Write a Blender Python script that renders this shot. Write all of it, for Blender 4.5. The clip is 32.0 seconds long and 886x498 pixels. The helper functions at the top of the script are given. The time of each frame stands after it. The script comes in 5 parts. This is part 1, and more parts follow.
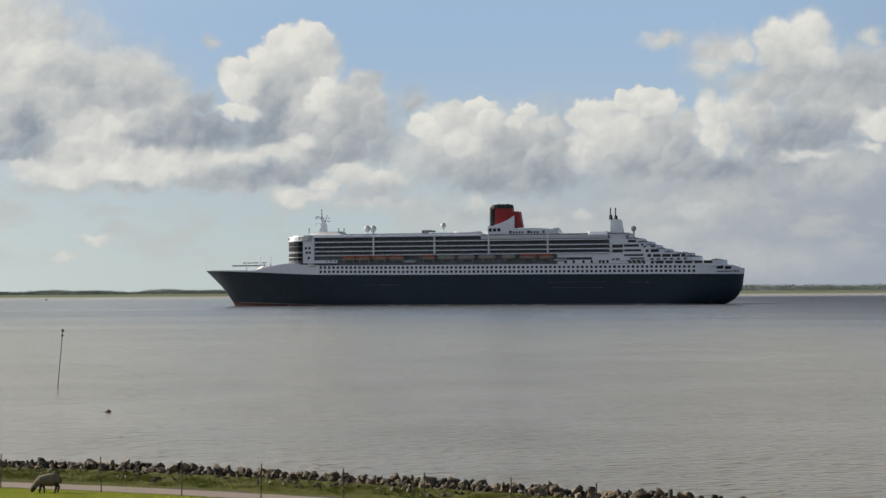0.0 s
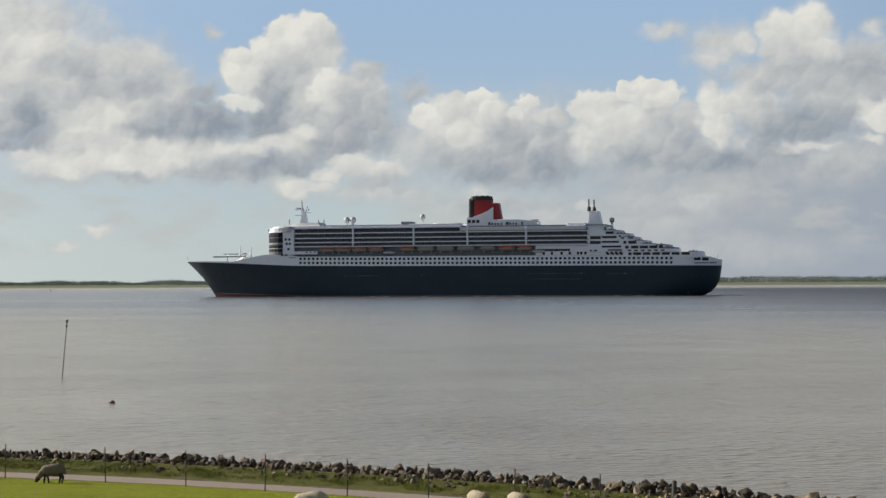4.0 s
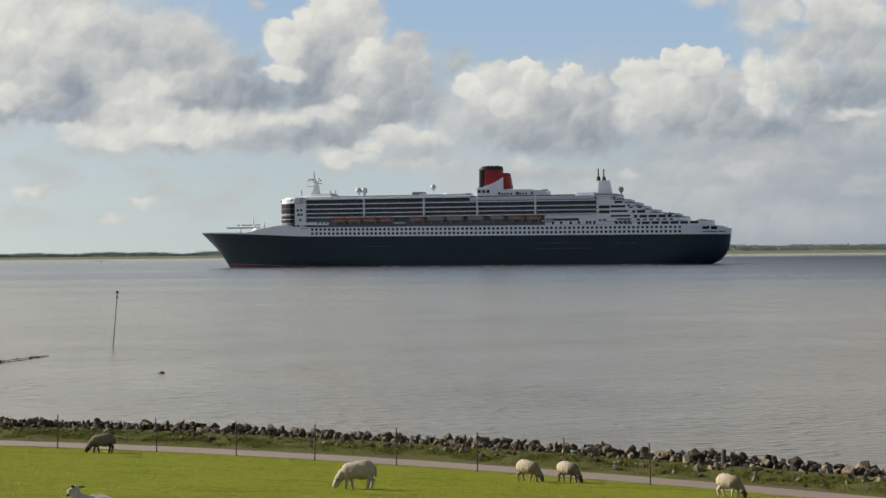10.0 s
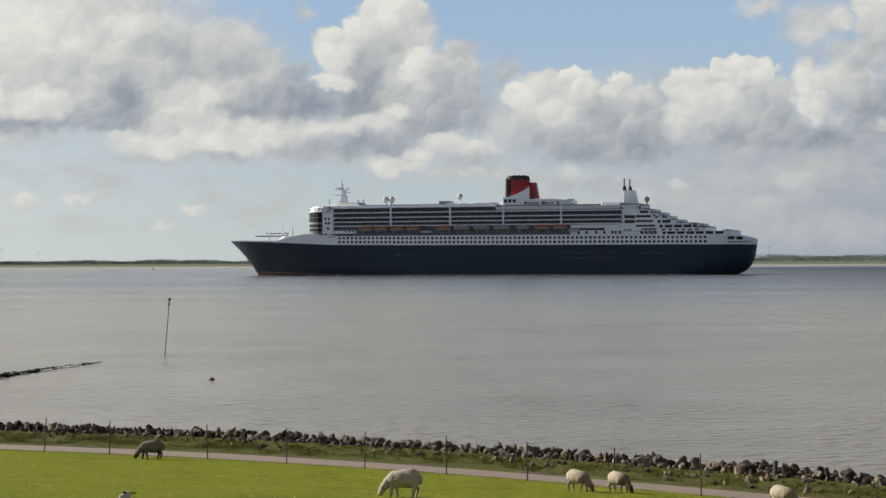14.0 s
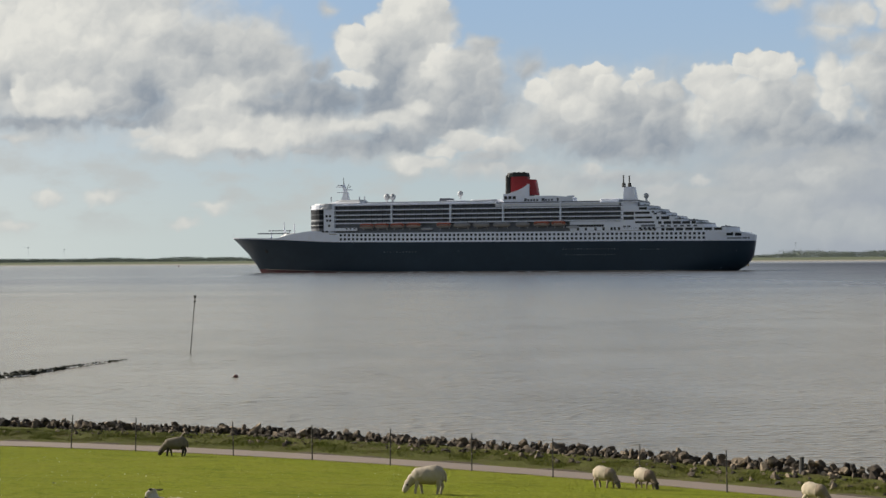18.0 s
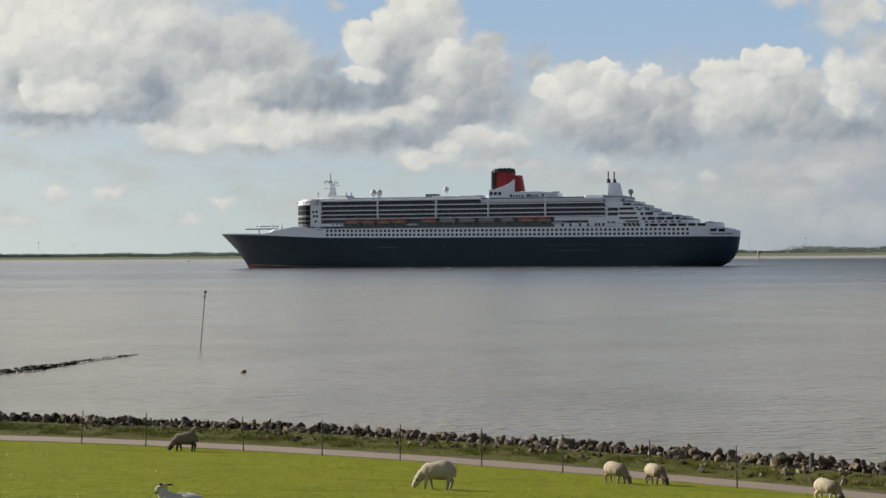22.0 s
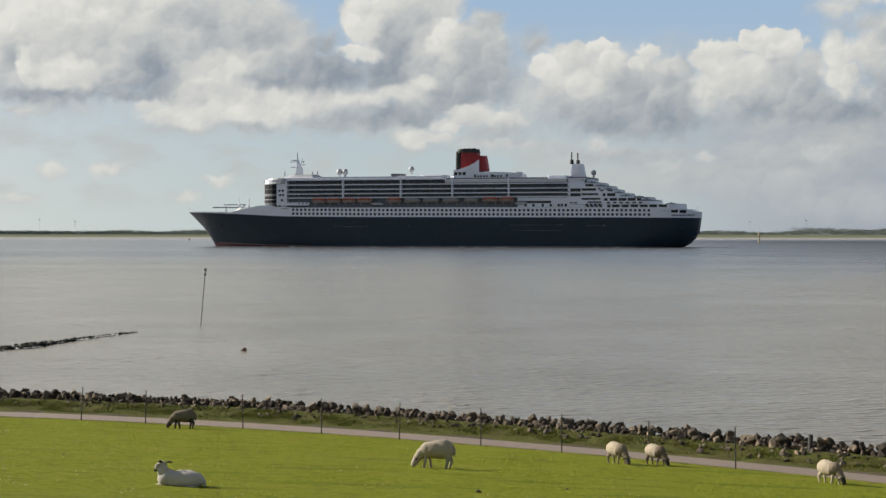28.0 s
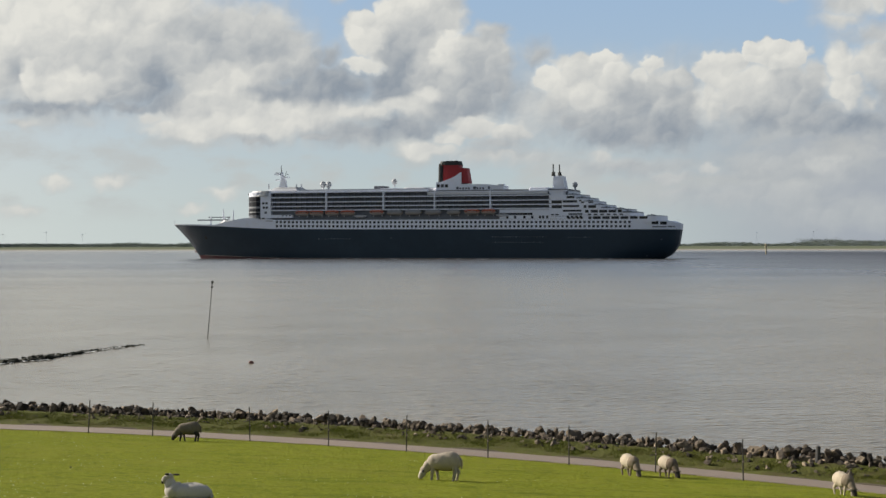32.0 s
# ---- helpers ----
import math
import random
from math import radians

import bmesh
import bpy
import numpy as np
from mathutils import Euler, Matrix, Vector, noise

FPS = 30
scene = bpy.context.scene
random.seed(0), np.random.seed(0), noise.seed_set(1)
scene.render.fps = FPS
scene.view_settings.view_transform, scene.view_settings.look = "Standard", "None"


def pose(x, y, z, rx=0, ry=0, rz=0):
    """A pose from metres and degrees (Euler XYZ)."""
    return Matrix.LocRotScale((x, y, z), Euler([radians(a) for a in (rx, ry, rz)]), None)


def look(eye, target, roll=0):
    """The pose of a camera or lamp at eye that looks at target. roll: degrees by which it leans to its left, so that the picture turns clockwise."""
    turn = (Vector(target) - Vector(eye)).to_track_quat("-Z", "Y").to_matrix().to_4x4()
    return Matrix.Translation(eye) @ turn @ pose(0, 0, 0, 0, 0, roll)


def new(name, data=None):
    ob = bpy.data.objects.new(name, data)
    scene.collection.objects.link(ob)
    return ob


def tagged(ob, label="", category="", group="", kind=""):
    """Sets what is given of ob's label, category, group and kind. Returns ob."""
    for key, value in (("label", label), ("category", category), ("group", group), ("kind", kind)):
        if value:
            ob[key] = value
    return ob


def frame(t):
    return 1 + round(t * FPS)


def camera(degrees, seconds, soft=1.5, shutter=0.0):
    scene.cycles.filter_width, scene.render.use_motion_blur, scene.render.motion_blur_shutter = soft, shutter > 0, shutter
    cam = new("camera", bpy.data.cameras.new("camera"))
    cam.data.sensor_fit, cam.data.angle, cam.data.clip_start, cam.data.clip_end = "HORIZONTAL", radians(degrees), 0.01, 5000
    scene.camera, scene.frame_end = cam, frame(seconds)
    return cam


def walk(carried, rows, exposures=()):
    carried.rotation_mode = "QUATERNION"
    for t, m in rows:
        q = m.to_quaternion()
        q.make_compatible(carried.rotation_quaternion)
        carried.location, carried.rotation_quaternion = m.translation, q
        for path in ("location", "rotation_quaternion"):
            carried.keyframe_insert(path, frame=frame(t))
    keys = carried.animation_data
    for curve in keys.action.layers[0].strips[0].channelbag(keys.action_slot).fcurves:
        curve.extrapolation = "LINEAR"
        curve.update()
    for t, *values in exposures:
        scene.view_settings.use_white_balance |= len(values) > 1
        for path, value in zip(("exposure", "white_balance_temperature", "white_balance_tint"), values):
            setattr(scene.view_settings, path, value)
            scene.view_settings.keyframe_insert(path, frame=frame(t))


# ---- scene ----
from itertools import product

EYE_Z = 9.08
cam = camera(28.03, 32.0)


def held(yaw, pitch, roll):
    """The hand-held camera on the dyke: it only turns (degrees)."""
    return pose(0, 0, EYE_Z, 0, 0, yaw) @ pose(0, 0, 0, pitch) @ pose(0, 0, 0, 0, -roll) @ pose(0, 0, 0, 90)


CAMERA_ROWS = [
    (0.0, -4.477, 1.343, -0.346), (0.5, -4.408, 1.316, -0.250), (1.0, -4.415, 1.234, -0.315), (1.5, -4.426, 1.186, -0.152),
    (2.0, -4.469, 1.271, -0.078), (2.5, -4.507, 1.316, 0.121), (3.0, -4.484, 1.267, -0.150), (3.5, -4.422, 1.134, -0.256),
    (5.5, -3.959, 0.826, -0.174), (6.0, -3.880, 0.666, -0.163), (6.5, -3.832, 0.729, -0.291), (7.0, -3.785, 0.696, -0.401),
    (7.5, -3.676, 0.663, -0.495), (8.0, -3.508, 0.381, -0.686), (8.5, -3.303, 0.409, -0.604), (9.0, -3.072, 0.414, -0.464),
    (9.5, -2.951, 0.279, -0.512), (10.0, -2.786, 0.088, -0.546), (10.5, -2.599, -0.068, -0.605), (11.0, -2.427, -0.146, -0.859),
    (11.5, -1.921, -0.179, -0.789), (12.0, -1.395, -0.045, -1.135), (12.5, -1.108, 0.130, -1.212), (13.0, -1.131, 0.296, -0.657),
    (13.5, -1.129, 0.360, -0.360), (14.0, -1.144, 0.383, -0.283), (14.5, -1.093, 0.348, -0.466), (16.5, -0.756, 0.332, -0.768),
    (17.0, -0.638, 0.302, -0.727), (17.5, -0.567, 0.239, -0.549), (18.0, -0.342, 0.282, -0.418), (18.5, -0.216, 0.168, -0.382),
    (19.0, -0.172, 0.171, -0.304), (19.5, -0.093, 0.247, -0.275), (20.0, -0.009, 0.250, -0.290), (20.5, 0.057, 0.161, -0.450),
    (21.0, 0.105, 0.057, -0.365), (21.5, 0.050, 0.133, -0.220), (22.0, -0.019, 0.135, -0.380), (22.5, -0.049, -0.259, -0.513),
    (23.0, -0.169, -0.358, -0.569), (23.5, -0.272, -0.215, -0.572), (24.0, -0.303, -0.206, -0.461), (24.5, -0.305, -0.364, -0.217),
    (25.0, -0.339, -0.567, -0.319), (25.5, -0.376, -0.483, -0.101), (27.5, -0.116, -0.613, -0.002), (28.0, -0.000, -0.529, -0.000),
    (28.5, 0.132, -0.495, -0.077), (29.0, 0.204, -0.531, -0.227), (29.5, 0.212, -0.426, -0.037), (30.0, 0.194, -0.217, 0.002),
    (30.5, 0.207, -0.291, 0.012), (31.0, 0.214, -0.267, -0.020), (31.5, 0.198, -0.192, -0.215), (32.0, 0.215, -0.142, -0.120),
]
walk(cam, [(t, held(yaw, pitch, roll)) for t, yaw, pitch, roll in CAMERA_ROWS])

# ---- world, sun and exposure ----
SUN_TURN, SUN_HEIGHT = radians(-64.8), radians(26)
SUN_WAY = Vector((math.sin(SUN_TURN) * math.cos(SUN_HEIGHT), math.cos(SUN_TURN) * math.cos(SUN_HEIGHT), math.sin(SUN_HEIGHT)))
scene.view_settings.exposure = 0.0


def node(nt, kind, **values):
    n = nt.nodes.new(kind)
    for key, value in values.items():
        if key == "op":
            n.operation = value
        else:
            n.inputs[key].default_value = value
    return n


def plug(nt, a, socket):
    if isinstance(a, bpy.types.NodeSocket):
        nt.links.new(a, socket)
    else:
        socket.default_value = a


def mth(nt, op, a, b=0.0, c=0.0, clamp=False):
    n = nt.nodes.new("ShaderNodeMath")
    n.operation, n.use_clamp = op, clamp
    for value, socket in zip((a, b, c), n.inputs):
        plug(nt, value, socket)
    return n.outputs[0]


def vec(nt, op, a, b=(0, 0, 0), c=(0, 0, 0)):
    n = nt.nodes.new("ShaderNodeVectorMath")
    n.operation = op
    for value, socket in zip((a, b, c), n.inputs):
        plug(nt, value, socket)
    return n.outputs["Value" if op in ("LENGTH", "DOT_PRODUCT") else "Vector"]


def mixed(nt, fac, a, b):
    n = nt.nodes.new("ShaderNodeMix")
    n.data_type = "RGBA"
    plug(nt, fac, n.inputs[0])
    plug(nt, (*a, 1) if isinstance(a, tuple) else a, n.inputs[6])
    plug(nt, (*b, 1) if isinstance(b, tuple) else b, n.inputs[7])
    return n.outputs[2]


def smooth(nt, value, low, high):
    n = nt.nodes.new("ShaderNodeMapRange")
    n.interpolation_type = "SMOOTHSTEP"
    plug(nt, value, n.inputs[0])
    n.inputs[1].default_value, n.inputs[2].default_value = low, high
    return n.outputs[0]


def noise_of(nt, where, scale, detail=4.0, rough=0.55, dims="3D", lacunarity=2.0):
    n = nt.nodes.new("ShaderNodeTexNoise")
    n.noise_dimensions = dims
    plug(nt, where, n.inputs["Vector"])
    n.inputs["Scale"].default_value, n.inputs["Detail"].default_value = scale, detail
    n.inputs["Roughness"].default_value, n.inputs["Lacunarity"].default_value = rough, lacunarity
    return n.outputs["Fac"], n.outputs["Color"]


world = bpy.data.worlds.new("sky_world")
scene.world = world
world.use_nodes = True
wt = world.node_tree
wt.nodes.clear()
sky = wt.nodes.new("ShaderNodeTexSky")
sky.sky_type, sky.sun_disc = "NISHITA", False
sky.sun_elevation, sky.sun_rotation = SUN_HEIGHT, SUN_TURN
sky_out = vec(wt, "SCALE", sky.outputs[0])
sky_out.node.inputs["Scale"].default_value = 0.085
where = wt.nodes.new("ShaderNodeTexCoord").outputs["Generated"]
cover = smooth(wt, noise_of(wt, vec(wt, "MULTIPLY", where, (1, 1, 2.2)), 3.2, 5)[0], 0.42, 0.62)
ground_glow = mixed(wt, mth(wt, "MULTIPLY", cover, 0.75), sky_out, (0.36, 0.357, 0.355))
back = node(wt, "ShaderNodeBackground", Strength=1.0)
plug(wt, ground_glow, back.inputs[0])
wt.links.new(back.outputs[0], wt.nodes.new("ShaderNodeOutputWorld").inputs[0])

sun = new("sun", bpy.data.lights.new("sun", "SUN"))
sun.data.energy, sun.data.angle, sun.data.color = 7.5, radians(0.6), (1.0, 0.93, 0.82)
sun.matrix_world = look(SUN_WAY * 100, (0, 0, 0))

# ---- materials ----


def material(name, colour, rough=0.6, metal=0.0, vary=0.15, fine=8.0, coarse=0.6, bump=0.0, bump_scale=20.0, stain=None, spec=0.5, random_by=0.0):
    """Base colour broken by two scales of noise, with relief; stain: (colour, amount, scale)."""
    m = bpy.data.materials.new(name)
    m.use_nodes = True
    nt = m.node_tree
    b = nt.nodes["Principled BSDF"]
    where = nt.nodes.new("ShaderNodeTexCoord").outputs["Object"]
    info = nt.nodes.new("ShaderNodeObjectInfo")
    offset = vec(nt, "SCALE", (37.0, 91.0, 53.0))
    plug(nt, info.outputs["Random"], offset.node.inputs["Scale"])
    if random_by:
        where = vec(nt, "ADD", where, offset)
    small, large = noise_of(nt, where, fine, 5)[0], noise_of(nt, where, coarse, 3)[0]
    tone = mth(nt, "MULTIPLY_ADD", small, vary, 1 - vary / 2)
    tone = mth(nt, "MULTIPLY", tone, mth(nt, "MULTIPLY_ADD", large, vary * 1.2, 1 - vary * 0.6))
    if random_by:
        tone = mth(nt, "MULTIPLY", tone, mth(nt, "MULTIPLY_ADD", info.outputs["Random"], random_by, 1 - random_by / 2))
    base = vec(nt, "SCALE", colour)
    plug(nt, tone, base.node.inputs["Scale"])
    if stain:
        base = mixed(nt, mth(nt, "MULTIPLY", smooth(nt, noise_of(nt, where, stain[2], 6, 0.6)[0], 0.48, 0.68), stain[1]), base, stain[0])
    plug(nt, base, b.inputs["Base Color"])
    plug(nt, mth(nt, "MULTIPLY_ADD", small, 0.2, rough - 0.1, clamp=True), b.inputs["Roughness"])
    b.inputs["Metallic"].default_value = metal
    b.inputs["Specular IOR Level"].default_value = spec
    if bump:
        bn = nt.nodes.new("ShaderNodeBump")
        bn.inputs["Distance"].default_value = bump
        plug(nt, noise_of(nt, where, bump_scale, 5)[0], bn.inputs["Height"])
        plug(nt, bn.outputs[0], b.inputs["Normal"])
    return m


M = {
    "hull": material("navy_hull_paint", (0.0165, 0.032, 0.048), 0.45, vary=0.3, fine=0.5, coarse=0.05, stain=((0.022, 0.04, 0.058), 0.6, 0.06), spec=0.32),
    "boot": material("red_boot_paint", (0.08, 0.012, 0.016), 0.5, vary=0.4, fine=0.7, coarse=0.08, stain=((0.05, 0.03, 0.03), 0.6, 0.15)),
    "white": material("white_ship_paint", (0.77, 0.79, 0.86), 0.38, vary=0.06, fine=1.5, coarse=0.1, stain=((0.72, 0.71, 0.7), 0.35, 0.25)),
    "cream": material("cream_ship_paint", (0.68, 0.68, 0.7), 0.45, vary=0.1, fine=1.0, coarse=0.1),
    "deck": material("teak_deck", (0.3, 0.25, 0.2), 0.7, vary=0.25, fine=2.0),
    # near-black colour for the shade inside the front galleries
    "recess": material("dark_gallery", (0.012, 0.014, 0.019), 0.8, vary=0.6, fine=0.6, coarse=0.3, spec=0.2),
    "glass": material("tinted_window_glass", (0.011, 0.016, 0.026), 0.12, vary=0.3, fine=0.6, random_by=0.6),
    # dark tone carries the balconies' shade; also the louvred house and front plating
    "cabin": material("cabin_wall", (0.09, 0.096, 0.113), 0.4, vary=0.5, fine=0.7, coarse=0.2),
    "orange": material("orange_boat_paint", (0.42, 0.095, 0.04), 0.45, vary=0.2, fine=2.0),
    "boathull": material("grey_white_boat_hull", (0.3, 0.27, 0.235), 0.5, vary=0.2, fine=2.0),
    "portlight": material("porthole_rim", (0.16, 0.17, 0.18), 0.4, vary=0.2, random_by=1.5),
    "boat": material("boat_white_paint", (0.22, 0.22, 0.23), 0.4, vary=0.15, fine=2.0),
    "red": material("red_funnel_paint", (0.3, 0.013, 0.017), 0.5, vary=0.25, fine=0.6, coarse=0.15),
    "black": material("black_paint", (0.026, 0.027, 0.025), 0.75, vary=0.3, fine=1.0),
    "panel": material("grey_deck_panel", (0.15, 0.16, 0.18), 0.5, vary=0.5, fine=0.5, coarse=0.15),
    # domes' own dull white; also dulls bridge, gallery edges and foredeck house as shaded
    "dome": material("dull_white_dome", (0.38, 0.39, 0.4), 0.6, vary=0.1, fine=2.0),
    "rail": material("glazed_rail", (0.16, 0.175, 0.2), 0.3, vary=0.5, fine=0.8),
    "steel": material("grey_steel", (0.5, 0.51, 0.54), 0.45, vary=0.15, fine=2.0),
    "letter": material("dark_lettering", (0.06, 0.065, 0.08), 0.5, vary=0.1),
    "stone": material("basalt_stone", (0.085, 0.067, 0.049), 0.9, vary=0.7, fine=12.0, coarse=2.5, bump=0.04, bump_scale=14.0, stain=((0.29, 0.225, 0.15), 0.75, 3.0), random_by=1.7, spec=0.25),
    "wet": material("wet_stone", (0.024, 0.026, 0.017), 0.8, vary=0.5, fine=9.0, bump=0.03, bump_scale=12.0, random_by=0.5, spec=0.15),
    "path": material("worn_path_asphalt", (0.19, 0.146, 0.113), 0.9, vary=0.25, fine=30.0, coarse=0.7, bump=0.006, bump_scale=90.0, stain=((0.17, 0.145, 0.12), 0.6, 0.9)),
    "post": material("weathered_post", (0.035, 0.03, 0.026), 0.85, vary=0.4, fine=30.0, bump=0.004, bump_scale=60.0),
    "perch": material("tarred_perch", (0.055, 0.052, 0.048), 0.7, vary=0.4, fine=8.0),
    "float": material("faded_red_float", (0.13, 0.042, 0.03), 0.6, vary=0.4, fine=10.0),
    "fleece": material("white_fleece", (0.38, 0.325, 0.255), 0.95, vary=0.25, fine=26.0, coarse=4.0, bump=0.004, bump_scale=45.0, spec=0.1),
    "brownfleece": material("brown_fleece", (0.16, 0.136, 0.105), 0.95, vary=0.4, fine=26.0, coarse=4.0, bump=0.004, bump_scale=45.0, spec=0.1),
    "cleanfleece": material("clean_white_fleece", (0.47, 0.435, 0.39), 0.95, vary=0.2, fine=26.0, coarse=4.0, bump=0.004, bump_scale=45.0, spec=0.1),
    "lambfleece": material("lamb_fleece", (0.45, 0.38, 0.285), 0.95, vary=0.25, fine=26.0, coarse=4.0, bump=0.004, bump_scale=45.0, spec=0.1),
    "vergesoil": material("verge_earth", (0.085, 0.088, 0.026), 0.95, vary=0.6, fine=7.0, coarse=0.9, bump=0.05, bump_scale=14.0, stain=((0.085, 0.065, 0.035), 0.6, 1.1), spec=0.05),
    "lambfront": material("brown_lamb_wool", (0.17, 0.13, 0.095), 0.95, vary=0.35, fine=26.0, coarse=4.0, bump=0.004, bump_scale=45.0, spec=0.1),
    "greyfront": material("grey_lamb_wool", (0.23, 0.185, 0.135), 0.95, vary=0.3, fine=26.0, coarse=4.0, bump=0.004, bump_scale=45.0, spec=0.1),
    "greyface": material("grey_face_wool", (0.12, 0.1, 0.085), 0.9, vary=0.5, fine=18.0, spec=0.2),
    "darkface": material("dark_face_wool", (0.045, 0.038, 0.033), 0.9, vary=0.3, fine=30.0, spec=0.2),
    "paleface": material("pale_face_wool", (0.45, 0.4, 0.33), 0.9, vary=0.2, fine=30.0, spec=0.2),
    "blade": material("grass_blade", (0.22, 0.225, 0.02), 0.8, vary=0.4, fine=5.0, coarse=0.25, spec=0.05),
    "verge": material("verge_grass_blade", (0.112, 0.132, 0.02), 0.8, vary=0.7, fine=6.0, coarse=0.8, spec=0.05, stain=((0.17, 0.13, 0.05), 0.6, 1.5)),
    "bank": material("bank_grass_blade", (0.13, 0.142, 0.03), 0.8, vary=0.6, fine=5.0, coarse=0.7, spec=0.05, stain=((0.2, 0.17, 0.06), 0.4, 1.2)),
    "daisy": material("daisy_white", (0.7, 0.7, 0.5), 0.7, vary=0.1),
    "soil": material("dark_soil", (0.065, 0.05, 0.032), 0.95, vary=0.4, fine=40.0, bump=0.02, bump_scale=40.0),
    # lighter and greyer than leaves: distance haze is mixed into this colour
    "woods": material("far_foliage", (0.155, 0.18, 0.155), 0.9, vary=0.15, fine=0.2, coarse=0.02, spec=0.1),
    "turbine": material("turbine_white", (0.75, 0.78, 0.8), 0.5, vary=0.05),
    # beacon yellow, paled to include the haze over the river
    "yellow": material("yellow_mark_paint", (0.36, 0.3, 0.18), 0.6, vary=0.2),
    "foam": material("water_foam", (0.75, 0.75, 0.73), 0.8, vary=0.2, fine=3.0),
}

# ---- mesh helpers ----


def part(name, bm, mat, parent=None, label="", smooth_faces=False):
    me = bpy.data.meshes.new(name)
    bm.to_mesh(me)
    bm.free()
    me.materials.append(M[mat] if isinstance(mat, str) else mat)
    if smooth_faces:
        me.shade_smooth()
        me.set_sharp_from_angle(angle=radians(38))
    ob = new(name, me)
    ob.parent = parent
    return tagged(ob, label)


def sheet(name, verts, faces, mat, parent=None, label="", smooth_faces=False):
    me = bpy.data.meshes.new(name)
    me.from_pydata([tuple(v) for v in verts], [], [tuple(q) for q in faces])
    me.materials.append(M[mat] if isinstance(mat, str) else mat)
    if smooth_faces:
        me.shade_smooth()
        me.set_sharp_from_angle(angle=radians(38))
    ob = new(name, me)
    ob.parent = parent
    return tagged(ob, label)


def again(ob, m, parent=None):
    """One more piece on the same mesh."""
    o = new(ob.name.split(".")[0], ob.data)
    o.parent, o.matrix_basis = parent, m
    return o


def box(bm, x0, x1, y0, y1, z0, z1, bevel=0.0):
    vs = [bm.verts.new((x, y, z)) for x, y, z in product((x0, x1), (y0, y1), (z0, z1))]
    fs = [bm.faces.new([vs[i] for i in q]) for q in ((0, 1, 3, 2), (4, 6, 7, 5), (0, 4, 5, 1), (2, 3, 7, 6), (0, 2, 6, 4), (1, 5, 7, 3))]
    if bevel:
        edges = list({e for q in fs for e in q.edges})
        bmesh.ops.bevel(bm, geom=edges, offset=bevel, segments=2, affect="EDGES", profile=0.5)
    return bm


def prism(bm, plan, z0, z1, plan_top=None):
    plan_top = plan_top or plan
    low = [bm.verts.new((x, y, z0)) for x, y in plan]
    high = [bm.verts.new((x, y, z1)) for x, y in plan_top]
    n = len(plan)
    for i in range(n):
        j = (i + 1) % n
        bm.faces.new((low[i], low[j], high[j], high[i]))
    bm.faces.new(high)
    bm.faces.new(low[::-1])
    return bm


def rod(bm, a, b, r0, r1=None, n=8):
    a, b = Vector(a), Vector(b)
    turn = (b - a).to_track_quat("Z", "Y").to_matrix()
    r1 = r0 if r1 is None else r1
    rings = []
    for p, r in ((a, r0), (b, r1)):
        rings.append([bm.verts.new(p + turn @ Vector((r * math.cos(2 * math.pi * i / n), r * math.sin(2 * math.pi * i / n), 0))) for i in range(n)])
    for i in range(n):
        j = (i + 1) % n
        bm.faces.new((rings[0][i], rings[0][j], rings[1][j], rings[1][i]))
    bm.faces.new(rings[1])
    bm.faces.new(rings[0][::-1])
    return bm


def ball(bm, c, r, seg=14, rings=9, rough=0.0, scale=3.0, turn=None):
    """An ellipsoid with radii r, roughened by noise."""
    made = bmesh.ops.create_uvsphere(bm, u_segments=seg, v_segments=rings, radius=1.0)["verts"]
    for v in made:
        p = Vector((v.co.x * r[0], v.co.y * r[1], v.co.z * r[2]))
        if rough:
            p *= 1 + rough * noise.noise((p + Vector(c)) * scale)
        v.co = (turn @ p if turn else p) + Vector(c)
    return bm


B = bmesh.new

# ---- sky backdrop ----
# azimuth, elevation, two radii (degrees), tone, modelling by the sun, softness of the edge; from back to front
PUFFS_VEIL = [
    (-11.42, 7.01, 6.02, 3.47, 0.7, 0.08, 0.38), (-6.65, 6.09, 3.47, 2.19, 0.62, 0.08, 0.43), (-5.59, 4.39, 4.74, 1.37, 0.7, 0.08, 0.43), (-11.08, 5.43, 3.47, 1.42, 0.64, 0.08, 0.38),
    (5.86, 4.49, 7.84, 2.04, 0.56, 0.05, 0.74), (2.22, 2.93, 3.47, 0.47, 0.53, 0.08, 0.8), (6.21, 2.49, 3.65, 0.55, 0.48, 0.08, 0.8), (11.92, 2.41, 4.38, 1.0, 0.48, 0.08, 0.8),
    (10.15, 1.54, 4.74, 0.73, 0.5, 0.05, 0.8), (13.66, 0.96, 4.74, 0.76, 0.45, 0.05, 0.75), (17.33, 5.94, 3.47, 2.01, 0.48, 0.1, 0.6), (16.78, 3.65, 2.74, 0.91, 0.48, 0.1, 0.8),
    (-0.05, 5.09, 3.1, 1.82, 0.52, 0.1, 0.49), (1.13, 4.45, 2.19, 1.09, 0.48, 0.1, 0.6),
]
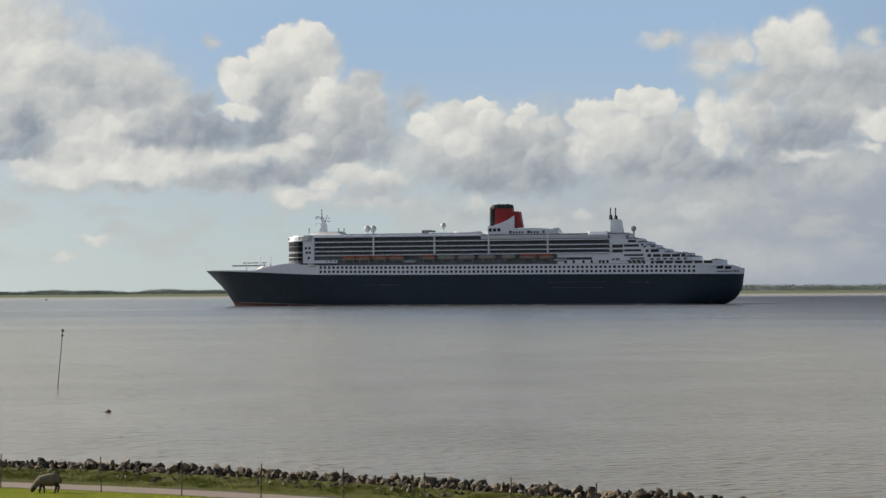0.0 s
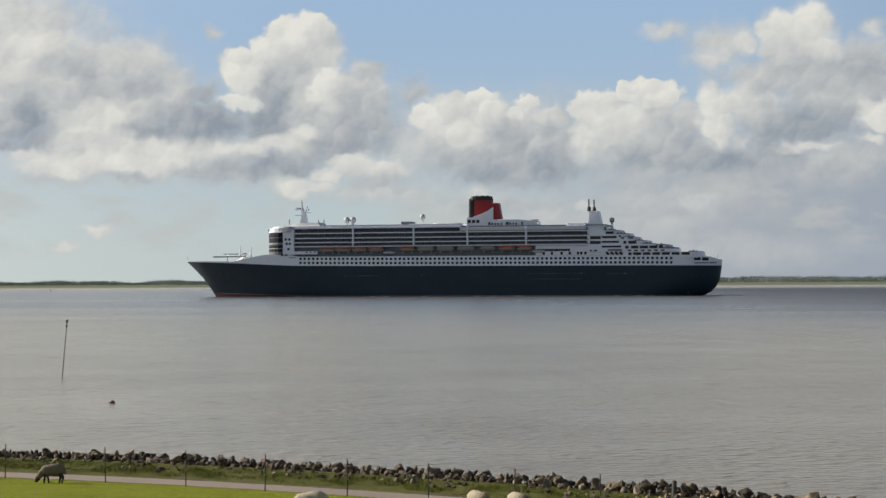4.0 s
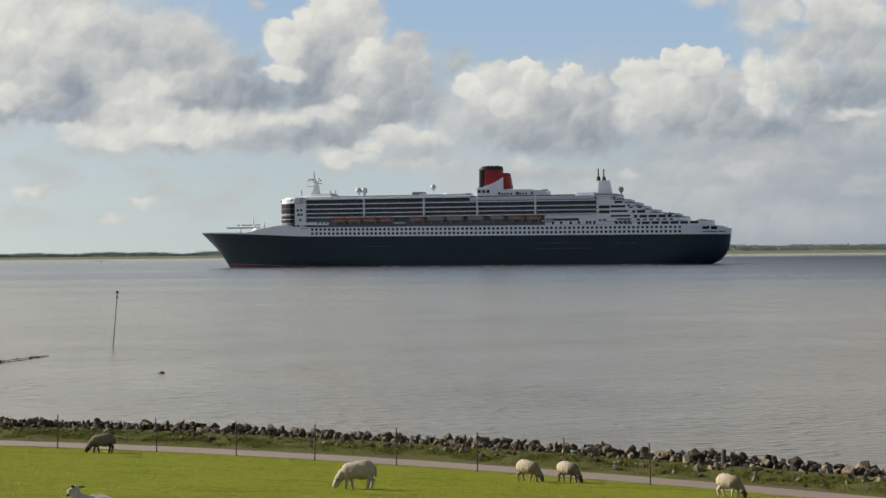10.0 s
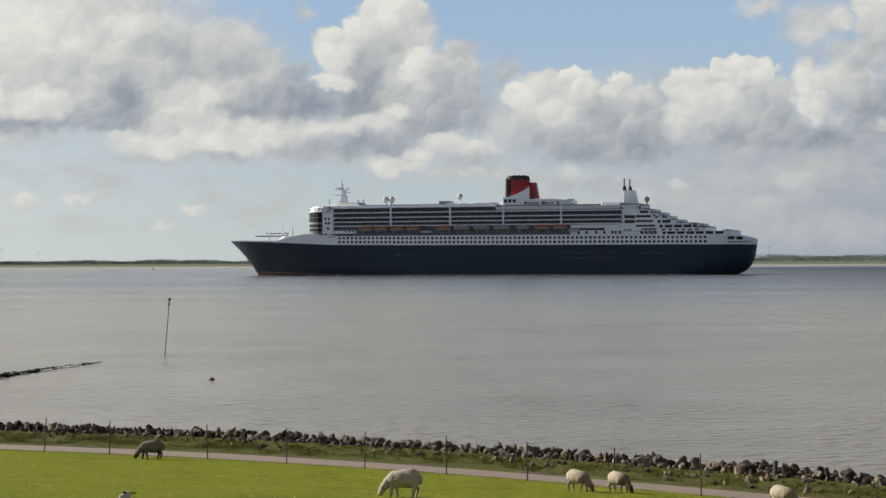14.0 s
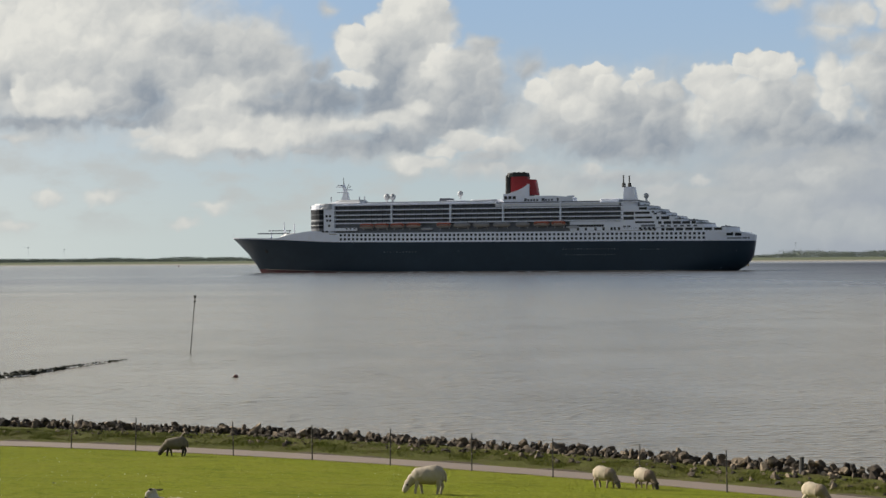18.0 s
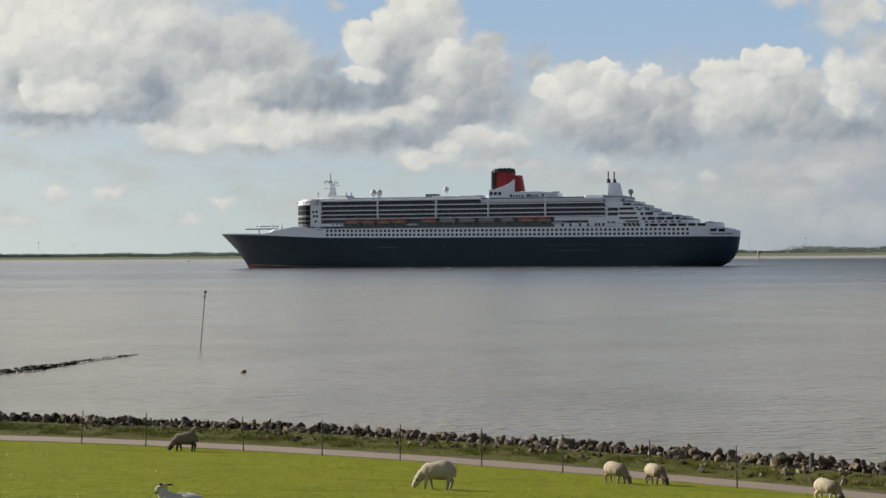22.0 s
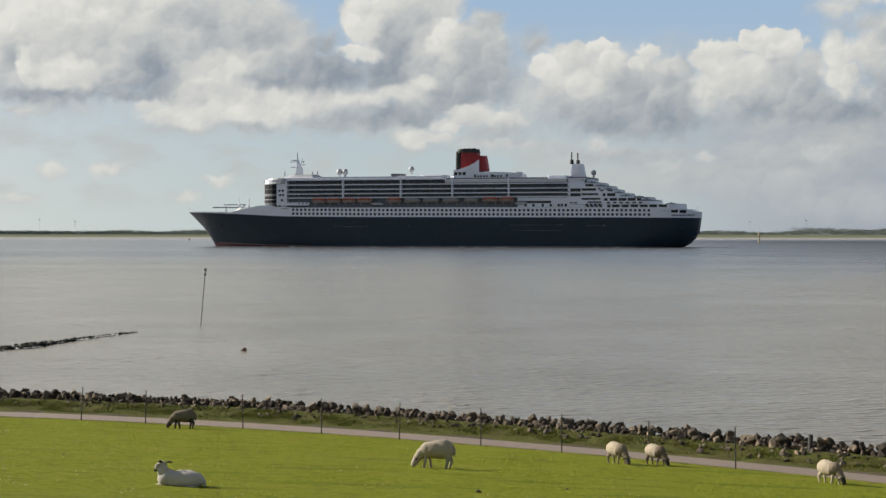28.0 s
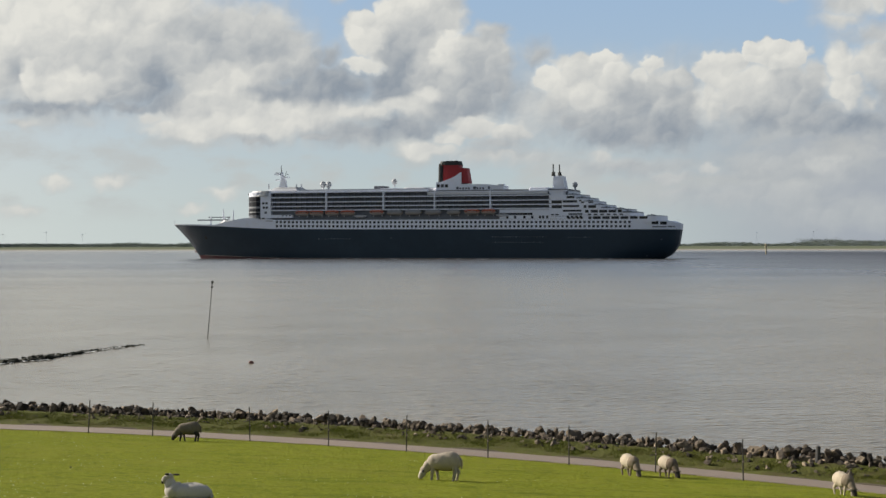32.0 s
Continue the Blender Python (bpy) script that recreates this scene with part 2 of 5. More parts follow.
PUFFS_WEST = [
    (-4.4, 5.86, 1.55, 0.91, 0.62, 0.1, 0.49), (-5.11, 6.99, 1.28, 1.09, 0.64, 0.1, 0.6), (-12.11, 7.17, 2.92, 1.46, 0.96, 0.1, 0.6), (-8.87, 7.44, 0.95, 0.55, 0.88, 0.1, 0.55),
    (-10.9, 6.22, 2.19, 0.73, 0.68, 0.1, 0.72), (-7.0, 6.8, 1.37, 0.91, 0.48, 0.1, 0.6), (-7.1, 6.0, 1.42, 1.06, 0.45, 0.1, 0.75), (-4.85, 6.54, 1.73, 0.73, 0.5, 0.12, 0.6),
    (-5.57, 6.27, 0.85, 0.55, 0.37, 0.1, 0.75), (-6.19, 7.25, 0.91, 0.73, 0.64, 0.1, 0.72), (-3.95, 6.1, 0.73, 0.4, 0.6, 0.1, 0.72), (-13.11, 5.58, 0.43, 0.7, 0.37, 0.05, 0.75),
    (-6.48, 5.28, 1.46, 0.66, 0.8, 0.08, 0.6), (-7.11, 4.87, 0.47, 0.18, 0.9, 0.05, 0.72),
]
PUFFS_WEST_NEAR = [
    (-12.14, 4.27, 3.08, 0.43, 0.23, 0.08, 0.69), (-9.51, 4.37, 1.78, 0.43, 0.19, 0.08, 0.75), (-8.76, 5.13, 1.09, 1.11, 0.17, 0.1, 0.65), (-9.42, 4.82, 1.09, 0.65, 0.27, 0.1, 0.75),
    (-11.35, 5.07, 1.5, 0.66, 0.84, 0.15, 0.38), (-12.51, 5.2, 0.55, 0.58, 0.91, 0.15, 0.26), (-12.12, 5.59, 0.91, 0.36, 0.78, 0.1, 0.6), (-10.56, 5.65, 0.91, 0.33, 0.64, 0.1, 0.72),
    (-12.83, 3.78, 0.84, 0.22, 0.7, 0.05, 0.8),
]
PUFFS_BAND = [
    (-7.39, 3.7, 1.92, 0.47, 0.82, 0.1, 0.43), (-5.05, 3.99, 2.01, 0.62, 0.86, 0.06, 0.43), (-2.33, 4.24, 2.19, 0.47, 0.78, 0.06, 0.6), (-3.52, 3.48, 1.37, 0.29, 0.48, 0.1, 0.6),
    (-2.33, 3.57, 2.25, 0.63, 0.33, 0.12, 0.69), (-5.6, 3.36, 1.09, 0.25, 0.39, 0.05, 0.75), (-0.69, 3.79, 1.9, 0.65, 0.23, 0.12, 0.62), (0.77, 4.09, 1.19, 0.65, 0.27, 0.12, 0.75),
    (-8.81, 3.99, 0.55, 0.26, 0.78, 0.1, 0.6),
]
PUFFS_TOWER = [
    (-0.71, 6.53, 2.19, 1.46, 0.64, 0.15, 0.43), (-1.07, 7.34, 0.82, 0.64, 0.88, 0.15, 0.21), (-0.62, 7.88, 0.77, 0.66, 0.9, 0.15, 0.19), (0.2, 7.94, 0.91, 0.73, 0.92, 0.15, 0.18),
    (0.65, 7.43, 0.73, 1.09, 0.68, 0.15, 0.38), (-1.98, 6.88, 0.88, 0.62, 0.88, 0.12, 0.26), (-2.97, 8.03, 0.4, 0.36, 0.58, 0.08, 0.8), (1.83, 6.08, 1.13, 0.95, 0.68, 0.2, 0.38),
    (0.92, 6.35, 0.66, 0.55, 0.88, 0.2, 0.32), (2.02, 6.81, 0.77, 0.4, 0.48, 0.12, 0.6), (1.83, 5.54, 1.13, 0.91, 0.48, 0.15, 0.55),
]
PUFFS_TOWER_NEAR = [
    (-3.23, 5.18, 2.49, 0.91, 0.19, 0.1, 0.62), (-1.41, 5.14, 1.14, 0.91, 0.19, 0.12, 0.62), (-4.86, 4.84, 1.47, 0.35, 0.21, 0.05, 0.75), (-0.86, 6.22, 0.71, 0.91, 0.27, 0.15, 0.49),
    (-1.58, 6.4, 0.47, 0.47, 0.48, 0.1, 0.6), (-3.19, 6.01, 0.62, 0.55, 0.31, 0.1, 0.75), (-2.1, 5.79, 0.73, 0.27, 0.91, 0.05, 0.38), (-2.04, 6.58, 0.62, 0.62, 0.88, 0.12, 0.28),
    (-2.12, 7.26, 0.47, 0.36, 0.86, 0.1, 0.26), (-0.4, 6.9, 0.73, 1.09, 0.58, 0.12, 0.6), (0.05, 5.45, 0.51, 0.91, 0.58, 0.1, 0.6),
]
PUFFS_TOWER_BASE = [
    (0.6, 6.14, 0.55, 0.73, 0.86, 0.2, 0.28), (1.7, 6.2, 1.06, 0.8, 0.62, 0.2, 0.49), (2.38, 5.25, 0.9, 1.46, 0.43, 0.15, 0.69), (1.59, 4.9, 1.47, 1.06, 0.33, 0.12, 0.62),
    (0.5, 4.73, 0.85, 1.11, 0.37, 0.1, 0.75), (-0.87, 4.52, 0.95, 0.33, 0.82, 0.1, 0.6), (-1.51, 4.23, 0.66, 0.26, 0.82, 0.08, 0.6), (-0.05, 4.82, 0.62, 0.29, 0.82, 0.1, 0.6),
    (-0.15, 3.06, 1.2, 0.4, 0.82, 0.15, 0.49), (0.67, 3.46, 0.62, 0.31, 0.84, 0.1, 0.38), (1.4, 3.78, 0.95, 0.44, 0.76, 0.15, 0.38), (2.59, 3.58, 0.88, 0.4, 0.74, 0.15, 0.43),
    (2.22, 3.23, 1.66, 0.4, 0.45, 0.1, 0.75),
]
PUFFS_MIDDLE = [
    (3.55, 6.14, 0.85, 0.65, 0.37, 0.1, 0.75), (1.88, 6.74, 0.8, 0.29, 0.48, 0.05, 0.8), (4.97, 5.76, 1.13, 0.47, 0.7, 0.15, 0.38), (4.51, 5.05, 1.17, 0.91, 0.72, 0.2, 0.49),
    (5.87, 5.03, 1.31, 1.13, 0.7, 0.2, 0.43), (7.31, 4.82, 1.35, 1.13, 0.54, 0.2, 0.49), (8.12, 4.27, 1.04, 1.56, 0.39, 0.15, 0.55), (4.77, 3.96, 1.28, 0.62, 0.5, 0.15, 0.6),
    (6.4, 3.67, 2.73, 0.91, 0.23, 0.12, 0.55), (7.84, 3.73, 1.47, 1.06, 0.27, 0.12, 0.62),
]
PUFFS_MIDDLE_NEAR = [
    (3.96, 5.27, 0.6, 0.51, 0.92, 0.12, 0.28), (4.79, 5.62, 0.62, 0.4, 0.78, 0.12, 0.38), (5.1, 4.77, 0.73, 0.44, 0.88, 0.12, 0.38), (5.73, 5.97, 0.51, 0.26, 0.88, 0.15, 0.24),
    (5.98, 5.53, 0.4, 0.33, 0.91, 0.12, 0.26), (5.83, 5.17, 0.55, 0.29, 0.82, 0.12, 0.43), (7.14, 5.76, 0.47, 0.31, 0.86, 0.15, 0.24), (6.81, 5.37, 0.29, 0.29, 0.84, 0.12, 0.32),
    (8.03, 5.35, 0.66, 0.4, 0.62, 0.15, 0.38), (6.5, 4.62, 1.0, 0.65, 0.33, 0.1, 0.69), (7.58, 4.49, 0.62, 0.33, 0.52, 0.1, 0.6),
]
PUFFS_EAST = [
    (10.88, 4.84, 2.28, 1.31, 0.64, 0.22, 0.4), (9.1, 4.52, 0.66, 0.91, 0.8, 0.15, 0.49), (9.29, 5.54, 0.73, 0.58, 0.84, 0.18, 0.21), (9.73, 5.76, 0.73, 0.44, 0.82, 0.15, 0.26),
    (10.71, 6.04, 0.73, 0.47, 0.92, 0.15, 0.18), (11.68, 5.94, 0.62, 0.44, 0.82, 0.15, 0.21), (10.36, 6.22, 0.33, 0.24, 0.93, 0.08, 0.19), (11.33, 6.23, 0.4, 0.22, 0.9, 0.08, 0.2),
    (10.17, 5.12, 0.91, 0.51, 0.8, 0.12, 0.49), (9.9, 4.68, 0.58, 0.4, 0.74, 0.1, 0.55), (11.41, 5.18, 0.84, 0.62, 0.56, 0.12, 0.55), (10.98, 5.6, 0.8, 0.16, 0.84, 0.05, 0.8),
]
PUFFS_EAST_NEAR = [
    (12.38, 5.16, 0.55, 0.73, 0.6, 0.1, 0.49), (11.58, 3.93, 2.85, 0.76, 0.31, 0.1, 0.62), (13.68, 3.74, 2.85, 0.6, 0.19, 0.05, 0.75), (12.46, 4.27, 1.42, 0.6, 0.33, 0.1, 0.75),
    (14.72, 5.0, 1.09, 1.56, 0.37, 0.12, 0.62), (13.17, 5.67, 0.69, 0.73, 0.84, 0.15, 0.43), (13.25, 4.87, 0.73, 0.69, 0.82, 0.15, 0.38), (13.89, 4.36, 0.4, 0.44, 0.7, 0.1, 0.8),
    (15.23, 4.11, 1.42, 0.55, 0.31, 0.1, 0.62),
]
PUFFS_FAR_EAST = [
    (14.34, 5.66, 1.09, 0.8, 0.7, 0.15, 0.38), (15.92, 4.82, 2.25, 1.06, 0.27, 0.1, 0.62), (16.26, 4.18, 1.28, 0.22, 0.7, 0.05, 0.6), (18.5, 5.11, 0.91, 0.62, 0.84, 0.15, 0.32),
    (18.01, 4.42, 0.73, 0.26, 0.78, 0.1, 0.6), (15.67, 6.52, 3.1, 0.73, 0.48, 0.12, 0.49), (17.86, 6.89, 1.66, 1.11, 0.43, 0.12, 0.62), (13.47, 7.56, 1.64, 0.84, 0.58, 0.12, 0.72),
    (11.68, 7.98, 1.13, 0.4, 0.64, 0.1, 0.8), (13.11, 7.03, 1.28, 0.47, 0.7, 0.1, 0.8),
]
PUFFS_FAR_EAST_NEAR = [
    (15.86, 7.31, 1.73, 0.84, 0.64, 0.12, 0.43), (15.25, 7.95, 0.84, 0.69, 0.8, 0.15, 0.35), (16.22, 8.06, 0.99, 0.84, 0.88, 0.15, 0.43), (16.56, 7.38, 0.66, 0.62, 0.78, 0.12, 0.49),
    (14.18, 7.54, 0.55, 0.47, 0.82, 0.12, 0.6), (18.13, 7.85, 0.55, 0.47, 0.6, 0.08, 0.8), (16.81, 6.31, 2.61, 0.65, 0.41, 0.08, 0.75),
]
PUFFS_LOW = [
    (5.58, 2.79, 0.66, 0.4, 0.7, 0.15, 0.6), (9.0, 2.4, 0.62, 0.26, 0.78, 0.15, 0.66), (7.74, 2.15, 0.95, 0.27, 0.64, 0.12, 0.6), (12.71, 2.47, 0.73, 0.36, 0.68, 0.12, 0.72),
    (11.92, 1.78, 1.09, 0.26, 0.58, 0.1, 0.72), (10.51, 1.93, 0.91, 0.22, 0.56, 0.1, 0.8), (8.01, 1.66, 1.28, 0.26, 0.53, 0.1, 0.8), (-11.72, 1.95, 0.69, 0.33, 0.96, 0.25, 0.6),
    (-10.06, 2.02, 0.91, 0.29, 0.93, 0.2, 0.66), (-6.69, 1.68, 0.69, 0.31, 0.93, 0.2, 0.66), (-7.5, 1.14, 0.66, 0.22, 0.88, 0.1, 0.72), (-12.85, 1.08, 0.91, 0.24, 0.88, 0.1, 0.72),
    (12.8, 2.55, 0.73, 0.33, 0.64, 0.12, 0.6),
]
PUFFS_OUTSIDE = [
    (22.0, 6.5, 3.0, 1.6, 0.4, 0.3, 0.4), (27.0, 5.5, 3.5, 1.5, 0.35, 0.3, 0.4), (34.0, 6.0, 4.0, 2.0, 0.35, 0.3, 0.4), (44.0, 6.0, 5.0, 2.0, 0.35, 0.3, 0.4),
    (-17.5, 6.5, 3.0, 2.0, 0.7, 0.3, 0.4), (-23.0, 7.5, 3.5, 2.0, 0.9, 0.3, 0.4), (-30.0, 5.5, 4.0, 1.8, 0.95, 0.2, 0.4), (-40.0, 7.0, 5.0, 2.5, 1.0, 0.2, 0.4),
    (-4.0, 11.5, 5.0, 1.8, 0.6, 0.3, 0.5), (16.0, 12.5, 5.0, 2.0, 0.3, 0.3, 0.5), (-20.0, 13.0, 6.0, 2.5, 0.6, 0.3, 0.5), (30.0, 13.0, 6.0, 2.5, 0.6, 0.3, 0.5),
]
PUFFS = PUFFS_OUTSIDE + PUFFS_VEIL + PUFFS_WEST + PUFFS_WEST_NEAR + PUFFS_BAND + PUFFS_TOWER + PUFFS_TOWER_NEAR + PUFFS_TOWER_BASE + PUFFS_MIDDLE + PUFFS_MIDDLE_NEAR + PUFFS_EAST + PUFFS_EAST_NEAR + PUFFS_FAR_EAST + PUFFS_FAR_EAST_NEAR + PUFFS_LOW


def cloud_material(west, east):
    """The sky between two azimuths, with the clouds that reach into it."""
    m = bpy.data.materials.new("cloudy_sky")
    m.use_nodes = True
    nt = m.node_tree
    nt.nodes.clear()
    p = nt.nodes.new("ShaderNodeUVMap").outputs[0]
    split = nt.nodes.new("ShaderNodeSeparateXYZ")
    plug(nt, p, split.inputs[0])
    az, el = split.outputs[0], split.outputs[1]
    blue = mixed(nt, smooth(nt, el, 0.0, 9.0), (0.5, 0.57, 0.565), (0.335, 0.475, 0.655))
    blue = mixed(nt, mth(nt, "MULTIPLY", smooth(nt, az, 4.0, 14.0), smooth(nt, el, 6.0, 3.0)), blue, (0.37, 0.405, 0.45))
    blue = mixed(nt, smooth(nt, az, 2.0, -55.0), blue, (1.05, 1.02, 0.93))
    blue = mixed(nt, smooth(nt, az, 13.0, 28.0), blue, (0.26, 0.325, 0.42))
    high = smooth(nt, el, 8.5, 15.0)
    blue = mixed(nt, mth(nt, "MULTIPLY", high, smooth(nt, az, 10.0, -25.0)), blue, (1.1, 1.08, 1.0))
    blue = mixed(nt, mth(nt, "MULTIPLY", high, smooth(nt, az, -8.0, 12.0)), blue, (0.25, 0.3, 0.38))
    # thin veils low over the horizon
    veil = noise_of(nt, vec(nt, "MULTIPLY", p, (0.45, 1.0, 0)), 0.8, 6, 0.55, "2D")[0]
    veil = mth(nt, "MULTIPLY", smooth(nt, veil, 0.42, 0.7), mth(nt, "MULTIPLY", smooth(nt, el, 0.4, 1.8), smooth(nt, el, 7.0, 3.0)))
    base = mixed(nt, mth(nt, "MULTIPLY", veil, 0.7), blue, (0.5, 0.515, 0.505))
    half = (0.5, 0.5, 0.5)
    large = vec(nt, "SUBTRACT", noise_of(nt, p, 0.8, 2, 0.5, "2D")[1], half)
    small = vec(nt, "SUBTRACT", noise_of(nt, p, 2.1, 2.5, 0.42, "2D")[1], half)
    bent = vec(nt, "MULTIPLY_ADD", small, (0.42, 0.36, 0), vec(nt, "MULTIPLY_ADD", large, (0.5, 0.4, 0), p))
    # rounded lumps on the heaps, each lit from the sun's side
    lumps, swell = 0.0, 0.0
    for scale, depth in ((0.9, 0.12), (2.0, 0.11), (4.3, 0.04), (9.0, 0.014)):
        vor = nt.nodes.new("ShaderNodeTexVoronoi")
        vor.voronoi_dimensions, vor.feature = "2D", "SMOOTH_F1"
        plug(nt, bent, vor.inputs["Vector"])
        vor.inputs["Scale"].default_value, vor.inputs["Smoothness"].default_value = scale, 0.7
        off = vec(nt, "SUBTRACT", bent, vor.outputs["Position"])
        lumps = mth(nt, "MULTIPLY_ADD", vec(nt, "DOT_PRODUCT", off, (-0.55 * scale, 0.83 * scale, 0)), depth, lumps)
        swell = mth(nt, "MULTIPLY_ADD", mth(nt, "SUBTRACT", vor.outputs["Distance"], 0.35), depth * 1.3, swell)
    tone, cover = 0.5, None
    for u, v, a, b, mean, depth, soft in PUFFS:
        if u + 1.5 * a + 0.8 < west or u - 1.5 * a - 0.8 > east:
            continue
        q = vec(nt, "MULTIPLY_ADD", bent, (1 / a, 1 / b, 0), (-u / a, -v / b, 0))
        alpha = smooth(nt, mth(nt, "ADD", vec(nt, "LENGTH", q), swell), 1.16, 1.16 - soft * 1.4)
        own = mth(nt, "MULTIPLY_ADD", vec(nt, "DOT_PRODUCT", q, (-0.55, 0.83, 0)), depth, mean)
        n = nt.nodes.new("ShaderNodeMix")
        plug(nt, alpha, n.inputs[0]), plug(nt, tone, n.inputs[2]), plug(nt, own, n.inputs[3])
        tone = n.outputs[0]
        cover = alpha if cover is None else mth(nt, "MAXIMUM", cover, alpha)
    grain = noise_of(nt, p, 1.1, 5, 0.5, "2D")[0]
    tone = mth(nt, "MULTIPLY_ADD", mth(nt, "SUBTRACT", grain, 0.5), 0.4, mth(nt, "ADD", tone, lumps))
    tone = mth(nt, "MULTIPLY_ADD", tone, 1.08, -0.1, clamp=True)
    cloud = mixed(nt, tone, (0.275, 0.317, 0.368), (0.76, 0.752, 0.7))
    cloud = mixed(nt, mth(nt, "MULTIPLY", smooth(nt, el, 4.2, 0.8), 0.62), cloud, mixed(nt, smooth(nt, az, 0.0, 9.0), (0.6, 0.615, 0.59), (0.43, 0.465, 0.49)))
    out = mixed(nt, cover, base, cloud)
    glow = node(nt, "ShaderNodeEmission", Strength=1.0)
    plug(nt, out, glow.inputs[0])
    nt.links.new(glow.outputs[0], nt.nodes.new("ShaderNodeOutputMaterial").inputs[0])
    m.cycles.emission_sampling = "NONE"
    return m


def sky_backdrop():
    turns, rises = np.linspace(-75, 75, 151), np.linspace(-2, 22, 13)
    bounds = (-75, -5, 1, 6, 11, 75)
    # towards the sun the screen is low, so that it shades nothing
    spots = [(a, -2 + (e + 2) * (0.36 if a < -14.6 else 1.0)) for e in rises for a in turns]
    verts = [(4500 * math.sin(radians(a)), 4500 * math.cos(radians(a)), EYE_Z + 4500 * math.tan(radians(e))) for a, e in spots]
    n = len(turns)
    faces = [(j * n + i, j * n + i + 1, (j + 1) * n + i + 1, (j + 1) * n + i) for j in range(len(rises) - 1) for i in range(n - 1)]
    ob = sheet("backdrop", verts, faces, cloud_material(bounds[0], bounds[1]), smooth_faces=True)
    for west, east in zip(bounds[1:], bounds[2:]):
        ob.data.materials.append(cloud_material(west, east))
    for k, face in enumerate(ob.data.polygons):
        face.material_index = sum(turns[k % (n - 1)] + 0.5 > q for q in bounds[1:-1])
    uv = ob.data.uv_layers.new(name="UVMap")
    for loop in ob.data.loops:
        uv.data[loop.index].uv = spots[loop.vertex_index]
    return tagged(ob, "pale blue sky with heaped white and grey clouds", "sky", kind="structure")


backdrop = sky_backdrop()

# ---- ground, path, water ----
PROFILE_W = (-4000, -120, -78, -56, -26, 0, 0.3, 2.7, 4, 5.5, 7.5, 9, 14, 40, 200)
PROFILE_Z = (1.5, 1.5, 7.45, 7.45, 3.76, 2.2, 2.18, 2.1, 2.15, 2.3, 2.2, 1.6, -0.5, -3, -8)


def fence_y(x):
    """The fence's line along the foot of the dyke."""
    x = min(max(x, -30), 30)
    return 57.99 - 0.663 * x - 0.01038 * x * x


def ground_z(x, y):
    w = y - fence_y(x)
    z = float(np.interp(w, PROFILE_W, PROFILE_Z))
    if -60 < w < 6:
        z += 0.05 * noise.noise((x * 0.35, y * 0.35, 0)) * min(1, max(0, (-w - 0.2) / 2)) + 0.02 * noise.noise((x * 1.7, y * 1.7, 3)) * min(1, max(0, -w - 0.2))
    return z


def far_y(x):
    return 3150 - 0.385 * x


def ground_material():
    m = bpy.data.materials.new("meadow")
    m.use_nodes = True
    nt = m.node_tree
    b = nt.nodes["Principled BSDF"]
    p = nt.nodes.new("ShaderNodeTexCoord").outputs["Object"]
    split = nt.nodes.new("ShaderNodeSeparateXYZ")
    plug(nt, p, split.inputs[0])
    fine, mid = noise_of(nt, p, 7.0, 6, 0.65)[0], noise_of(nt, p, 0.55, 4)[0]
    streak = noise_of(nt, vec(nt, "MULTIPLY", p, (0.25, 1.3, 1)), 0.7, 4)[0]
    grass = mixed(nt, smooth(nt, fine, 0.3, 0.7), (0.132, 0.158, 0.013), (0.222, 0.245, 0.026))
    grass = mixed(nt, mth(nt, "MULTIPLY", smooth(nt, mid, 0.4, 0.7), 0.55), grass, (0.212, 0.215, 0.03))
    pale = smooth(nt, noise_of(nt, p, 16.0, 4, 0.6)[0], 0.56, 0.74)
    grass = mixed(nt, mth(nt, "MULTIPLY", pale, 0.55), grass, (0.3, 0.33, 0.075))
    grass = mixed(nt, mth(nt, "MULTIPLY", smooth(nt, streak, 0.52, 0.72), 0.45), grass, (0.075, 0.105, 0.01))
    tuft = noise_of(nt, p, 2.2, 5, 0.65)[0]
    grass = mixed(nt, mth(nt, "MULTIPLY", smooth(nt, tuft, 0.5, 0.68), 0.5), grass, (0.075, 0.1, 0.01))
    sand = mixed(nt, noise_of(nt, p, 0.05, 4)[0], (0.3, 0.275, 0.235), (0.25, 0.23, 0.2))
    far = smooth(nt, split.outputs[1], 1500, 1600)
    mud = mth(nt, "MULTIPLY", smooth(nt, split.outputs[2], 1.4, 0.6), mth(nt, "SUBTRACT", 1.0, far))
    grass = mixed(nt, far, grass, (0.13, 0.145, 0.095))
    beach = mth(nt, "MULTIPLY", far, smooth(nt, split.outputs[2], 1.2, 0.6))
    base = mixed(nt, mth(nt, "MAXIMUM", mud, beach), grass, mixed(nt, far, (0.1, 0.085, 0.065), sand))
    plug(nt, base, b.inputs["Base Color"])
    b.inputs["Roughness"].default_value = 0.9
    b.inputs["Specular IOR Level"].default_value = 0.03
    bn = node(nt, "ShaderNodeBump", Distance=0.1)
    plug(nt, noise_of(nt, p, 9.0, 6, 0.7)[0], bn.inputs["Height"])
    plug(nt, bn.outputs[0], b.inputs["Normal"])
    return m


